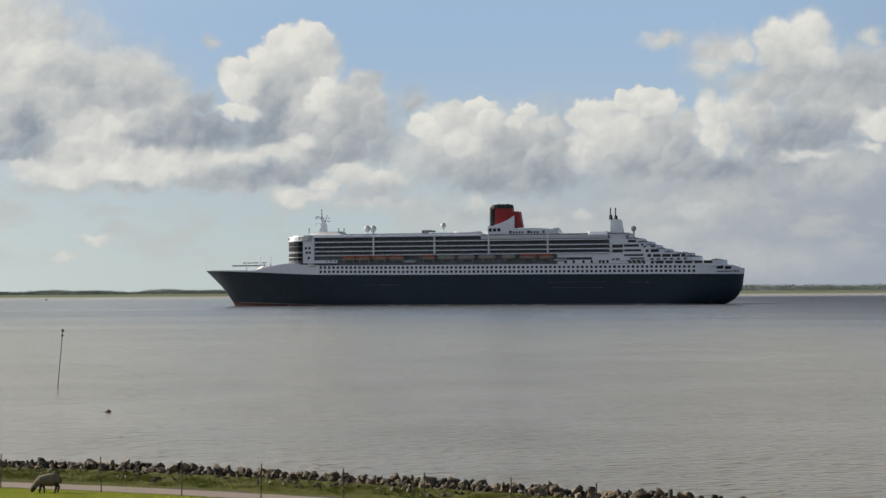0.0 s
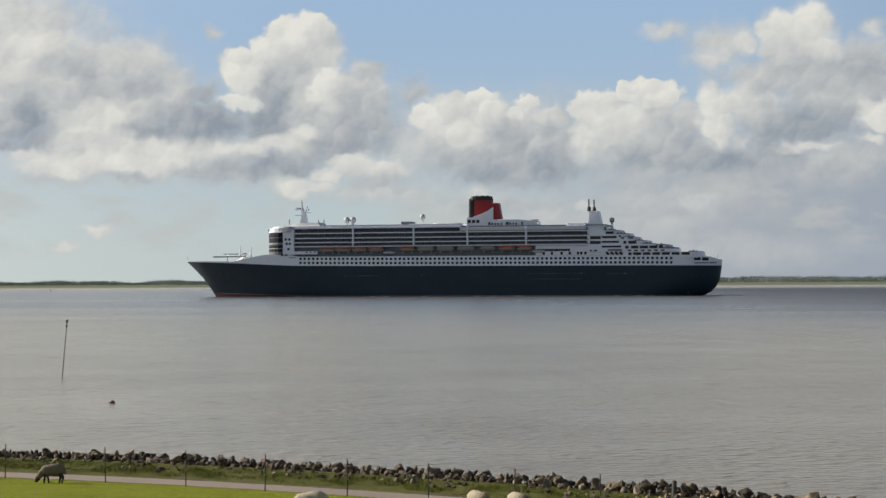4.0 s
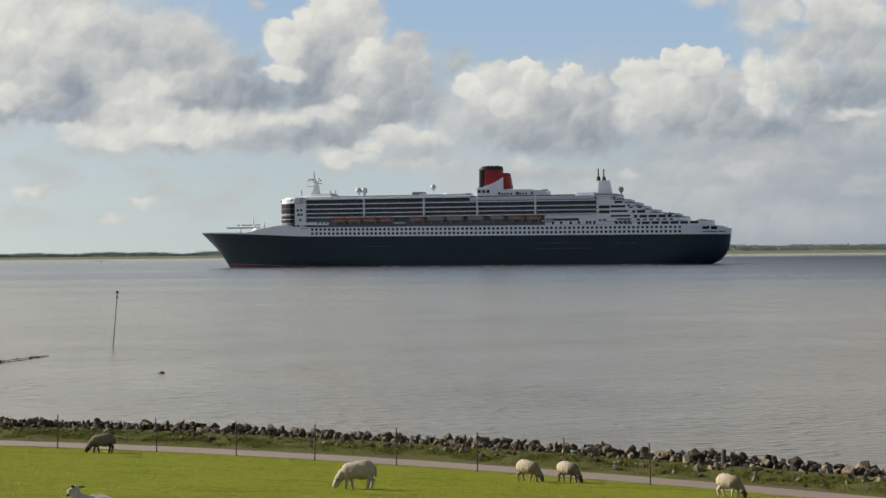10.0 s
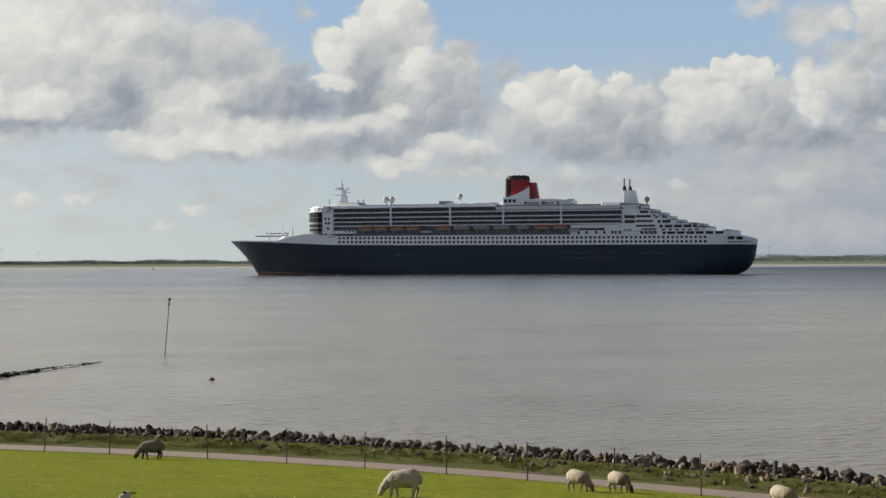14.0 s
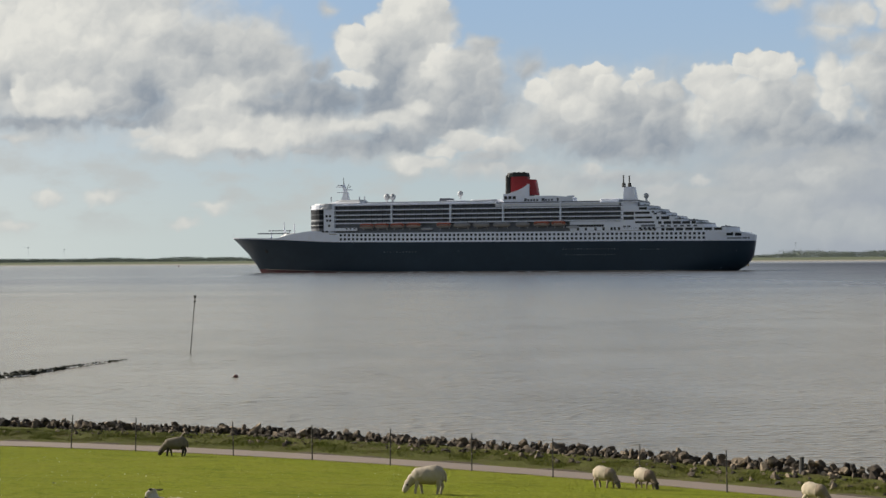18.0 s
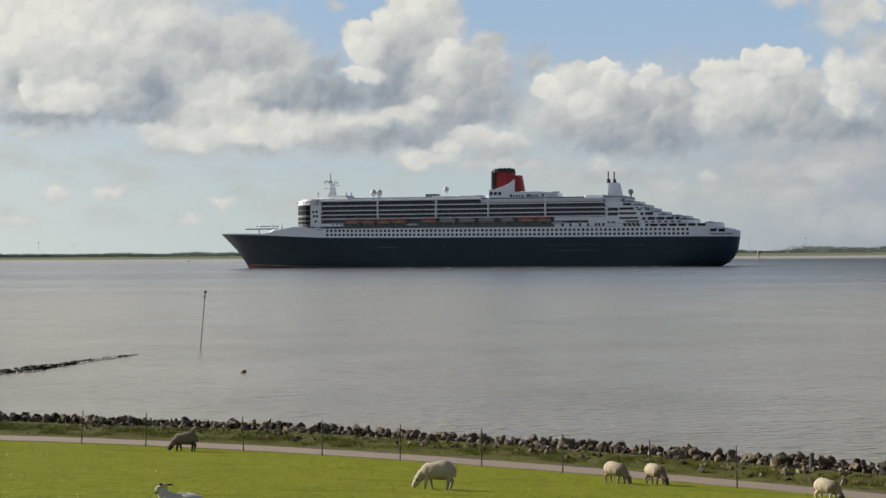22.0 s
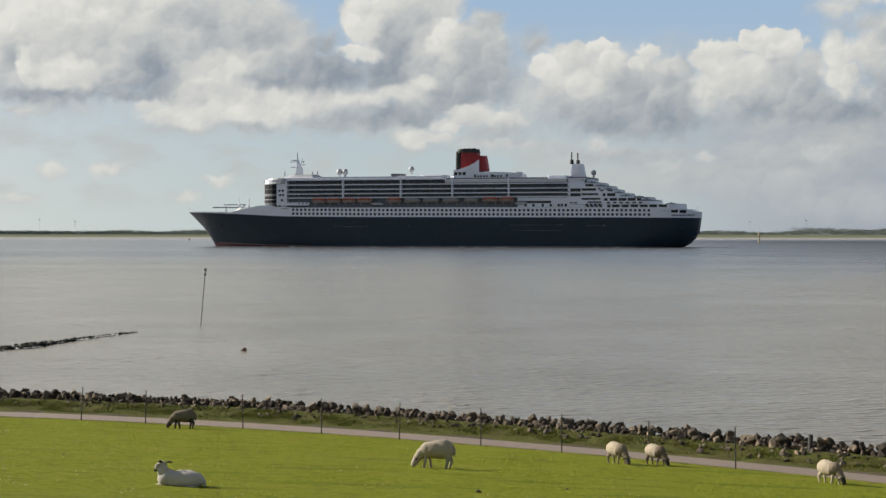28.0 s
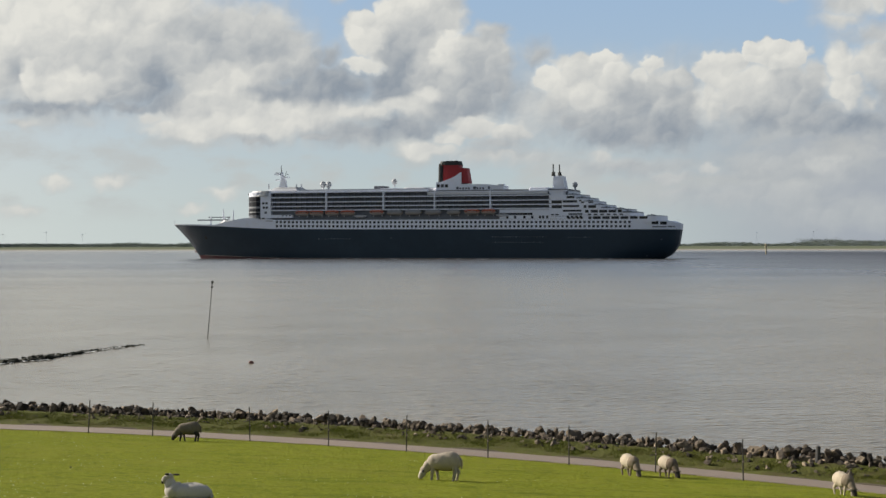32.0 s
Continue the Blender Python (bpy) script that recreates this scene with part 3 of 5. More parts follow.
def ground_sheet():
    xs = sorted({*np.linspace(-30, 30, 121), *np.linspace(-4800, -60, 30), *np.linspace(60, 4800, 30), -45, 45})
    near = sorted({-4000, -1000, -300, -120, -100, -78, -67, -56, -46, -36, *np.arange(-28, 10.1, 0.5), 0.3, 2.7, 12, 14, 20, 40, 80, 200})
    rows = [[(x, fence_y(x) + w, ground_z(x, fence_y(x) + w)) for x in xs] for w in near]
    for k, z in ((-700, -8), (-420, -1.2), (-260, 0.03), (-100, 0.16), (0, 0.5), (25, 1.8), (45, 3.0), (60, 5.2), (80, 5.4), (110, 2.0), (400, 2.0), (1500, 2.0)):
        rows.append([(x, far_y(x) + k, z) for x in xs])
    n = len(xs)
    verts = [v for r in rows for v in r]
    faces = [(j * n + i, j * n + i + 1, (j + 1) * n + i + 1, (j + 1) * n + i) for j in range(len(rows) - 1) for i in range(n - 1)]
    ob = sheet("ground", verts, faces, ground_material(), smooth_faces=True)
    return tagged(ob, "short green grazed grass on a dyke slope", "meadow", kind="structure")


def footpath():
    xs = np.arange(-60, 60.1, 0.5)
    verts, faces = [], []
    for x in xs:
        edge = 0.12 * noise.noise((x * 0.8, 0, 5))
        for w, lift in ((0.3 - edge, -0.03), (0.34 - edge, 0.02), (1.5, 0.035), (2.66 + 0.6 * edge, 0.02), (2.7 + 0.6 * edge, -0.03)):
            y = fence_y(x) + w
            verts.append((x, y, float(np.interp(w, PROFILE_W, PROFILE_Z)) + lift))
    for i in range(len(xs) - 1):
        for k in range(4):
            a = i * 5 + k
            faces.append((a, a + 5, a + 6, a + 1))
    ob = sheet("pavement", verts, faces, "path", smooth_faces=True)
    return tagged(ob, "worn grey asphalt path along the foot of the dyke", "path", kind="structure")


def verge_strip():
    """The rough earth between path and stones."""
    xs = np.arange(-60, 60.1, 0.4)
    ws = np.linspace(2.6, 6.2, 13)
    verts, faces = [], []
    for x in xs:
        for w in ws:
            y = fence_y(x) + w
            lump = 0.05 * noise.noise((x * 1.3, w * 1.6, 2)) + 0.03 * noise.noise((x * 4, w * 4, 5))
            verts.append((x, y, float(np.interp(w, PROFILE_W, PROFILE_Z)) + (0.012 + max(0, 0.03 + lump)) * min(1, (w - 2.6) * 3) - (0.03 if w < 2.65 else 0)))
    n = len(ws)
    for i in range(len(xs) - 1):
        for k in range(n - 1):
            faces.append((i * n + k, (i + 1) * n + k, (i + 1) * n + k + 1, i * n + k + 1))
    ob = sheet("verge", verts, faces, "vergesoil", smooth_faces=True)
    return tagged(ob, "rough green and brown verge beside the path", "verge", kind="structure")


def earth_lip():
    """The broken turf edge beside the path, dark with bare earth."""
    xs = np.arange(-60, 60.1, 0.25)
    verts, faces = [], []
    for x in xs:
        reach = 2.7 + 0.08 * noise.noise((x * 0.9, 1, 5)) + 0.05 * noise.noise((x * 3.1, 2, 5))
        bare = min(1.0, max(-1.0, 3 * noise.noise((x * 0.6, 8, 5)) + 0.3))
        for w, z in ((0.0, -0.03), (0.03, 0.035 * bare), (0.1, 0.06 * bare), (0.17, 0.01 * bare)):
            verts.append((x, fence_y(x) + reach + w, float(np.interp(reach + w, PROFILE_W, PROFILE_Z)) + z))
    for i in range(len(xs) - 1):
        for k in range(3):
            a = i * 4 + k
            faces.append((a, a + 4, a + 5, a + 1))
    ob = sheet("earth_edge", verts, faces, "soil", smooth_faces=True)
    return tagged(ob, "dark bare earth along the edge of the path", "earth", kind="structure")


def water_material():
    m = bpy.data.materials.new("muddy_river_water")
    m.use_nodes = True
    nt = m.node_tree
    b = nt.nodes["Principled BSDF"]
    p = nt.nodes.new("ShaderNodeTexCoord").outputs["Object"]
    split = nt.nodes.new("ShaderNodeSeparateXYZ")
    plug(nt, p, split.inputs[0])
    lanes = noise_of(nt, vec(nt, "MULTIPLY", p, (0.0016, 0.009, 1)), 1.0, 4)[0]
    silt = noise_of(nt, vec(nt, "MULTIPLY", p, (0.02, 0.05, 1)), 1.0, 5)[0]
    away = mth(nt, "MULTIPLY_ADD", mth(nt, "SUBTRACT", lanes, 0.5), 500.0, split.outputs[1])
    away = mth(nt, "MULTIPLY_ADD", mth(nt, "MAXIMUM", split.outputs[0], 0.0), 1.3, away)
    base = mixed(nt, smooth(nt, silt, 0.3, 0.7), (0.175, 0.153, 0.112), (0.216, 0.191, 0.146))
    # darkening far out and eastward paints cloud shade and dimmer reflection into the base
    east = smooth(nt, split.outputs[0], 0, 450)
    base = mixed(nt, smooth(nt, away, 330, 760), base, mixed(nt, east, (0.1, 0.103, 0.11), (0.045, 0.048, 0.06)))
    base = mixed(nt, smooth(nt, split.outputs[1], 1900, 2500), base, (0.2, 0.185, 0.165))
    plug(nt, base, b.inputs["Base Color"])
    b.inputs["IOR"].default_value = 1.33
    breeze = mth(nt, "MULTIPLY", mth(nt, "MULTIPLY", smooth(nt, away, 380, 900), smooth(nt, split.outputs[1], 2400, 1700)), east)
    plug(nt, mth(nt, "MULTIPLY_ADD", breeze, 0.26, mth(nt, "MULTIPLY_ADD", lanes, 0.12, 0.17)), b.inputs["Roughness"])
    waves = noise_of(nt, vec(nt, "MULTIPLY", p, (1.1, 1.5, 1)), 0.9, 4, 0.5)[0]
    crests = smooth(nt, noise_of(nt, vec(nt, "MULTIPLY", p, (0.7, 1.3, 1)), 0.8, 2)[0], 0.56, 0.74)
    waves = mth(nt, "MULTIPLY_ADD", crests, 0.45, mth(nt, "MULTIPLY", waves, 0.75))
    patch = smooth(nt, noise_of(nt, vec(nt, "MULTIPLY", p, (0.09, 0.05, 1)), 1.0, 4)[0], 0.3, 0.7)
    waves = mth(nt, "MULTIPLY", waves, mth(nt, "MULTIPLY_ADD", patch, 0.7, 0.6))
    swell = noise_of(nt, vec(nt, "MULTIPLY", p, (0.16, 0.22, 1)), 1.0, 3)[0]
    bn = node(nt, "ShaderNodeBump", Distance=0.36, Strength=0.7)
    plug(nt, mth(nt, "MULTIPLY_ADD", swell, 0.6, waves), bn.inputs["Height"])
    plug(nt, bn.outputs[0], b.inputs["Normal"])
    return m


def water_sheet():
    xs = [-4800, -1500, -400, -100, -40, 0, 40, 100, 400, 1500, 4800]
    rows = [[(x, fence_y(x) + 7.0, 0) for x in xs]]
    for f in (0.02, 0.06, 0.15, 0.3, 0.6, 1.0):
        rows.append([(x, fence_y(x) + 7 + (far_y(x) + 30 - fence_y(x) - 7) * f, 0) for x in xs])
    n = len(xs)
    faces = [(j * n + i, j * n + i + 1, (j + 1) * n + i + 1, (j + 1) * n + i) for j in range(len(rows) - 1) for i in range(n - 1)]
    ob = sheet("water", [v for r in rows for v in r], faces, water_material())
    return tagged(ob, "wide brownish grey river with small ripples", "river", kind="structure")


ground_sheet()
footpath()
verge_strip()
earth_lip()
water_sheet()

# ---- the liner: x forward from the stern, y to port, z up from the waterline ----
HALF = 20.5


def sheer(x):
    return float(np.interp(x, (0, 48, 127, 214, 268, 302, 330, 346), (18.0, 18.4, 18.7, 19.1, 19.6, 21.2, 22.2, 22.7)))


def stem_x(z):
    return float(np.interp(z, (-3, 0, 1.5, 6, 13.2, 20, 23), (324.5, 325.5, 326.4, 329.4, 335.2, 342.2, 345.6)))


def stern_x(z):
    return float(np.interp(z, (-3, 0.2, 1.5, 4, 9.3, 18, 23), (22, 13, 9.6, 6.4, 3.4, 2.2, 1.8)))


def half_breadth(x, z):
    xs, xt = stem_x(z), stern_x(z)
    up = min(max(z / 20, 0), 1)
    fore = min(max((xs - x) / (118 - 28 * up), 0), 1)
    aft = min(max((x - xt) / (46 - 16 * up), 0), 1)
    lean = 0.12 + 0.1 * up
    return HALF * math.sin(fore * math.pi / 2) ** (0.95 - 0.28 * up) * (lean + (1 - lean) * (1 - (1 - aft) ** 2.6) ** 0.62)


def shell(rows, count=90):
    """A plated surface between rows z(x) from stern to stem, on both sides, closed at the stern."""
    verts, faces = [], []
    k = len(rows)
    for side in (1, -1):
        start = len(verts)
        for i in range(count + 1):
            s = i / count
            s = s - 0.11 * math.sin(2 * math.pi * s)
            for r in rows:
                x = 170.0
                for _ in range(6):
                    z = r(x)
                    x = stern_x(z) + (stem_x(z) - stern_x(z)) * s
                verts.append((x, side * half_breadth(x, z), z))
        for i in range(count):
            for j in range(k - 1):
                q = [start + i * k + j, start + (i + 1) * k + j, start + (i + 1) * k + j + 1, start + i * k + j + 1]
                faces.append(q if side < 0 else q[::-1])
        if side < 0:
            for j in range(k - 1):
                faces.append((j, j + 1, start + j + 1, start + j))
            for i in range(count):
                faces.append((i * k + k - 1, (i + 1) * k + k - 1, start + (i + 1) * k + k - 1, start + i * k + k - 1))
    return verts, faces


def round_plan(x_aft, x_fore, half, aft=0.0, fore=0.0, n=7):
    """A deck outline with rounded ends; aft and fore are the lengths of the curved parts."""
    port = []
    for i in range(n + 1):
        a = math.pi / 2 * i / n
        if aft:
            port.append((x_aft + aft * (1 - math.sin(a)), half * (0.55 + 0.45 * math.cos(a)) if i < n else half * 0.5))
    port = port[::-1] if aft else [(x_aft, half)]
    if fore:
        for i in range(n + 1):
            a = math.pi / 2 * i / n
            port.append((x_fore - fore * (1 - math.sin(a)), half * math.cos(a) ** 0.7 if i < n else half * 0.12))
    else:
        port.append((x_fore, half))
    return [(x, -y) for x, y in port] + [(x, y) for x, y in reversed(port)]


def terrace_half(x, x_aft, half=20.2):
    """Half the breadth of a stern terrace, whose aft end is rounded over five metres."""
    u = min(max((x - x_aft) / 5, 0), 1)
    return half * (0.3 + 0.7 * math.sqrt(1 - (1 - u) ** 2))


def terrace_plan(x_aft, x_fore, half=20.2):
    port = [(x_aft + 5 * u, terrace_half(x_aft + 5 * u, x_aft, half)) for u in (0, 0.04, 0.12, 0.25, 0.45, 0.7, 1)] + [(x_fore, half)]
    return [(x, -y) for x, y in port] + [(x, y) for x, y in reversed(port)]


def boot_z(x):
    return float(np.interp(x, (0, 250, 290, 330), (0.25, 0.3, 1.2, 2.6)))


def lifeboat(ship, x, paint, length=10.0):
    boat = part("lifeboat", lifeboat_hull(length), "boathull", ship, "white-hulled lifeboat in its davits")
    boat.matrix_basis = pose(x, 20.5, 27.5) @ Matrix.Diagonal((1, 1, 1.5, 1))
    bm = B()
    for i in range(8):
        u0, u1 = -length / 2 + 0.5 + (length - 1) * i / 8, -length / 2 + 0.5 + (length - 1) * (i + 1) / 8
        w0, w1 = [0.5 + 1.3 * math.sqrt(max(0, 1 - (2 * u / length) ** 4)) for u in (u0, u1)]
        t0, t1 = [1.6 + 0.8 * math.sqrt(max(0, 1 - (2 * u / length) ** 4)) for u in (u0, u1)]
        for a, b in (((w0, 1.15), (w0 * 0.8, t0)), ((w0 * 0.8, t0), (-w0 * 0.8, t0)), ((-w0 * 0.8, t0), (-w0, 1.15))):
            k = w1 / w0
            bm.faces.new([bm.verts.new(v) for v in ((u0, a[0], a[1]), (u0, b[0], b[1]), (u1, b[0] * k, t1 if b[1] > 1.2 else 1.15), (u1, a[0] * k, t1 if a[1] > 1.2 else 1.15))])
    bmesh.ops.remove_doubles(bm, verts=bm.verts, dist=0.01)
    bmesh.ops.holes_fill(bm, edges=[e for e in bm.edges if e.is_boundary])
    part("canopy", bm, paint, boat, "orange canopy" if paint == "orange" else "white canopy")
    pane = None
    for i in range(5 if paint == "orange" else 0):
        m = pose(-length * 0.32 + length * 0.16 * i, 0, 0)
        if pane:
            again(pane, m, boat)
        else:
            pane = part("cabin_window", box(B(), -0.45, 0.45, 1.5, 1.8, 1.5, 1.8), "glass", boat)
            pane.matrix_basis = m
    for u in (-length * 0.3, length * 0.3):
        bm = B()
        box(bm, u - 0.2, u + 0.2, -1.4, 1.3, 2.5, 2.95)
        box(bm, u - 0.2, u + 0.2, -1.9, -1.4, -0.4, 2.95)
        part("davit", bm, "steel", boat, "white davit arm")
    return boat


def lifeboat_hull(length):
    bm = B()
    rings = []
    for i in range(11):
        u = -length / 2 + length * i / 10
        w = max(0.5, 1.85 * math.sqrt(max(0, 1 - abs(2 * u / length) ** 4)))
        keel = 0.25 + 0.6 * abs(2 * u / length) ** 6
        rings.append([bm.verts.new((u, y * w, keel + (1.6 - keel) * h)) for y, h in ((-1, 1), (-0.85, 0.4), (0, 0), (0.85, 0.4), (1, 1))])
    for a, b in zip(rings, rings[1:]):
        for j in range(4):
            bm.faces.new((a[j], b[j], b[j + 1], a[j + 1]))
        bm.faces.new((a[4], b[4], b[0], a[0]))
    bm.faces.new(rings[0])
    bm.faces.new(rings[-1][::-1])
    return bm


def liner():
    ship = new("ocean_liner")
    tagged(ship, "large ocean liner with black hull, white decks and red funnel", "ship")
    rows = [boot_z] + [(lambda x, q=q: boot_z(x) + (sheer(x) - boot_z(x)) * q) for q in (0.12, 0.3, 0.5, 0.7, 0.88, 1.0)]
    sheet("hull", *shell(rows), "hull", ship, "black-blue steel hull", True)
    sheet("boot_topping", *shell([lambda x: -3.0, lambda x: -0.4, boot_z]), "boot", ship, "red paint at the waterline", True)

    for side in (1, -1):
        bm = B()
        xs = np.arange(16, 322.1, 3.0)
        low, high = [[bm.verts.new((x, side * (half_breadth(x, boot_z(x) + h) + 0.06), boot_z(x) + h)) for x in xs] for h in (0.0, 0.3)]
        for i in range(len(xs) - 1):
            bm.faces.new((low[i], low[i + 1], high[i + 1], high[i]))
        part("waterline_band", bm, "boathull", ship, "thin pale line over the red paint")
    # white upper strake with two rows of square windows
    def strake_top(x):
        return float(np.interp(x, (3, 8.5, 15.5, 60, 266, 270, 279, 287, 294, 302, 308, 346), (21.7, 23.5, 23.6, 24.6, 25.2, 26.7, 26.8, 26.6, 25.4, 23.9, 22.5, 23.2)))
    sheet("upper_strake", *shell([lambda x: sheer(x) + 0.004, lambda x: sheer(x) * 0.6 + strake_top(x) * 0.4, strake_top], 120), "white", ship, "white plated upper strake", True)
    for side in (1, -1):
        bm = B()
        for x in np.arange(20, 300, 4.0):
            y0, y1 = [side * (half_breadth(q, sheer(q)) + 0.02) for q in (x, x + 4)]
            bm.faces.new([bm.verts.new(v) for v in ((x, y0, sheer(x) - 0.05), (x + 4, y1, sheer(x + 4) - 0.05), (x + 4, y1, sheer(x + 4) + 0.3), (x, y0, sheer(x) + 0.3))])
        part("rubbing_band", bm, "white", ship)

    pane = part("window", box(B(), -0.74, 0.74, -0.1, 0.06, -0.72, 0.72), "glass", ship)
    spots = []
    for i in range(84):
        x = 30.6 + 2.79 * i
        for dz in (1.75, 4.35):
            spots.append((x, half_breadth(x, sheer(x) + dz), sheer(x) + dz))
    for i in range(4):
        spots.append((61 + 2.7 * i, HALF, 26.0))
    for i in range(13):
        spots.append((92.5 + 1.6 * i, 19.55, 28.0))
    pane.location = spots[0]
    for x, y, z in spots[1:]:
        again(pane, pose(x, y, z), ship)
    bm = B()
    for x, y, z in spots:
        box(bm, x - 0.74, x + 0.74, -y - 0.06, -y + 0.1, z - 0.72, z + 0.72)
    tagged(part("starboard_windows", bm, "glass", ship), kind="stuff")
    hatch = part("porthole", rod(B(), (0, -0.1, 0), (0, 0.05, 0), 0.3, n=8), "portlight", ship, "pale porthole")
    hatch.location = (83, half_breadth(83, 13.7), 13.7)
    for i in range(1, 19):
        x = 83 + 1.9 * i
        again(hatch, pose(x, half_breadth(x, 13.8), 13.8), ship)
        again(hatch, pose(x, half_breadth(x, 10.4), 10.4), ship)
    for i in range(11):
        again(hatch, pose(212 + 2.1 * i, half_breadth(212 + 2.1 * i, 12.9), 12.9), ship)
    for i in range(9):
        again(hatch, pose(53.5 + 1.9 * i, half_breadth(53.5 + 1.9 * i, 13.4), 13.4), ship)
    for x, z in ((12, 12.0), (21, 1.9), (184, 13.4), (58, 13.4), (58.4, 13.5)):
        again(hatch, pose(x, half_breadth(x, z), z), ship)

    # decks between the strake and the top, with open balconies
    # the core's colour has the shade inside the balconies put into it
    part("core", prism(B(), [(70, -17.6), (268, -17.6), (268, 17.6), (70, 17.6)], 24.9, 43.4), "cabin", ship, "cabin walls darkened for shade behind the balconies")
    part("promenade_deck", prism(B(), round_plan(60, 270, 20.3), 24.4, 24.85), "deck", ship)
    for z0, z1, x0 in ((31.05, 31.95, 80), (33.6, 34.4, 80), (36.3, 37.15, 80), (39.35, 40.2, 80)):
        for side in (1, -1):
            bm = B()
            y0, y1 = sorted((side * 20.3, side * 20.55))
            box(bm, x0, 267.6, y0, y1, z0, z0 + 0.55)
            box(bm, x0, 267.6, *sorted((side * 17.5, side * 20.3)), z0, z0 + 0.25)
            front = part("balustrade", bm, "white", ship, "white balcony front")
            part("glass_rail", box(B(), x0, 267.6, *sorted((side * 20.36, side * 20.46)), z0 + 0.55, z1 + 0.15), "rail", front, "dark glazed rail")
    bm = B()
    prism(bm, round_plan(160, 268, 20.5), 42.5, 43.3)
    prism(bm, round_plan(70, 160, 20.5), 41.9, 42.5)
    prism(bm, [(160, -19.8), (268, -19.8), (268, 19.8), (160, 19.8)], 43.3, 43.9)
    part("top_deck", bm, "white", ship, "white top deck edge")
    for side in (1, -1):
        bm = B()
        box(bm, 160, 246, *sorted((side * 19.3, side * 19.45)), 43.9, 44.7)
        part("windscreen", bm, "steel", ship, "grey glazed windscreen along the top deck")
        bm = B()
        for x in np.arange(84, 267, 3.68):
            for z in (32.0, 34.5, 37.25, 40.4):
                box(bm, x - 0.06, x + 0.06, *sorted((side * 17.6, side * 18.8)), z, z + 1.9)
        tagged(part("balcony_partitioning", bm, "panel", ship), kind="stuff")
    for side in (1, -1):
        part("screen_wall", box(B(), 82, 160, *sorted((side * 17.7, side * 20.0)), 40.45, 41.85), "cream", ship, "pale screen wall")
    for x in (228.1, 189.3, 155.2, 118.7):
        for side in (1, -1):
            part("fin", box(B(), x - 0.45, x + 0.45, *sorted((side * 17.6, side * 20.6)), 31, 43), "white", ship, "white upright between the balconies")
    for side in (1, -1):
        part("aft_wall", box(B(), 80, 113, *sorted((side * 17.65, side * 19.5)), 24.9, 30.85), "white", ship, "white deck wall behind the boats")
        part("promenade_wall", box(B(), 113, 267, *sorted((side * 17.6, side * 17.8)), 24.9, 30.9), "panel", ship, "grey promenade wall")
    for i, x in enumerate((82.5, 85, 87, 92, 97, 103, 108)):
        part("deck_door", box(B(), x - 0.8, x + 0.6, 19.4, 19.58, 25.2, 26.9), "glass", ship)

    # lifeboats over the promenade
    for x, paint, length in ((244.4, "orange", 9.6), (234.5, "orange", 9.8), (223.9, "orange", 9.8), (213.3, "orange", 10), (193.4, "orange", 9.8), (181.5, "boat", 11), (169, "boat", 11),
                             (156, "boat", 11), (142.5, "boat", 9), (130.4, "orange", 10.4), (119.7, "orange", 9.4)):
        lifeboat(ship, x, paint, length)
    for x in (205, 111):
        boat = part("tender", lifeboat_hull(8), "steel", ship, "grey tender under its davit")
        boat.location = (x, 19.4, 26.2)
        part("cover", box(B(), -2.6, 2.2, -1.2, 1.2, 1.5, 2.2, 0.2), "boat", boat)

    # forward end: rounded front, bridge and its wings
    part("front_house", prism(B(), round_plan(266.5, 287, 20.5, fore=13.2), 26.4, 43.2), "white", ship, "white rounded superstructure front")
    # flush dark bands stand in for the shade of open galleries
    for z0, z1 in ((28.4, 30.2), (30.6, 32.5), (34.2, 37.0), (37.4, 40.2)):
        part("front_gallery", prism(B(), round_plan(273.8, 287.15, 20.56, fore=13.2), z0, z1), "recess", ship, "dark band painted as a gallery's shade")
    for z in (33.3, 30.2):
        part("gallery_edge", prism(B(), round_plan(273.9, 287.4, 20.65, fore=13.3), z, z + 0.4), "dome", ship, "pale gallery edge, dulled as if shaded")
    # dark plating colour imitates cloud shadow on the pale front
    part("front_curve", prism(B(), round_plan(273.7, 287.06, 20.53, fore=13.2), 26.5, 40.5), "cabin", ship, "curved front plating with shade put into its colour")
    for x in (280.5, 284.5):
        part("gallery_post", box(B(), x - 0.25, x + 0.25, *((17.6, 18.2) if x < 282 else (12.2, 12.8)), 28.6, 40.0), "panel", ship)
    part("forward_house", box(B(), 251.4, 267.4, 18.6, 20.25, 26.6, 28.5), "white", ship, "low white house on the promenade")
    for x in (258.2, 255.6, 253.0):
        part("side_window", box(B(), x - 0.6, x + 0.6, 20.1, 20.32, 27.6, 28.2), "glass", ship)
    for x in (274.2, 271.6):
        part("side_window", box(B(), x - 0.9, x + 0.9, 20.3, 20.62, 25.9, 26.7), "glass", ship)
    for x, z in ((269.4, 36.1), (271.7, 36.1), (269.2, 33.3), (271.2, 33.3), (270, 30)):
        part("side_window", box(B(), x - 0.7, x + 0.7, 20.4, 20.58, z - 0.7, z + 0.7), "glass", ship)
    # bridge paint is darkened to look out of the sun
    bridge = part("bridge", prism(B(), round_plan(268, 287.3, 21.2, fore=16), 40.6, 44.2, round_plan(268, 284.6, 20.6, fore=15)), "dome", ship, "white navigating bridge, paint dulled as if shaded")
    part("bridge_windows", prism(B(), round_plan(282.5, 287.5, 15.2, fore=4.9), 41.5, 42.8), "glass", bridge, "dark band of bridge windows")
    part("bridge_roof", prism(B(), round_plan(251, 278.5, 14, fore=12), 44.3, 45.3, round_plan(252, 274, 12, fore=11)), "steel", ship, "white rounded house over the bridge")
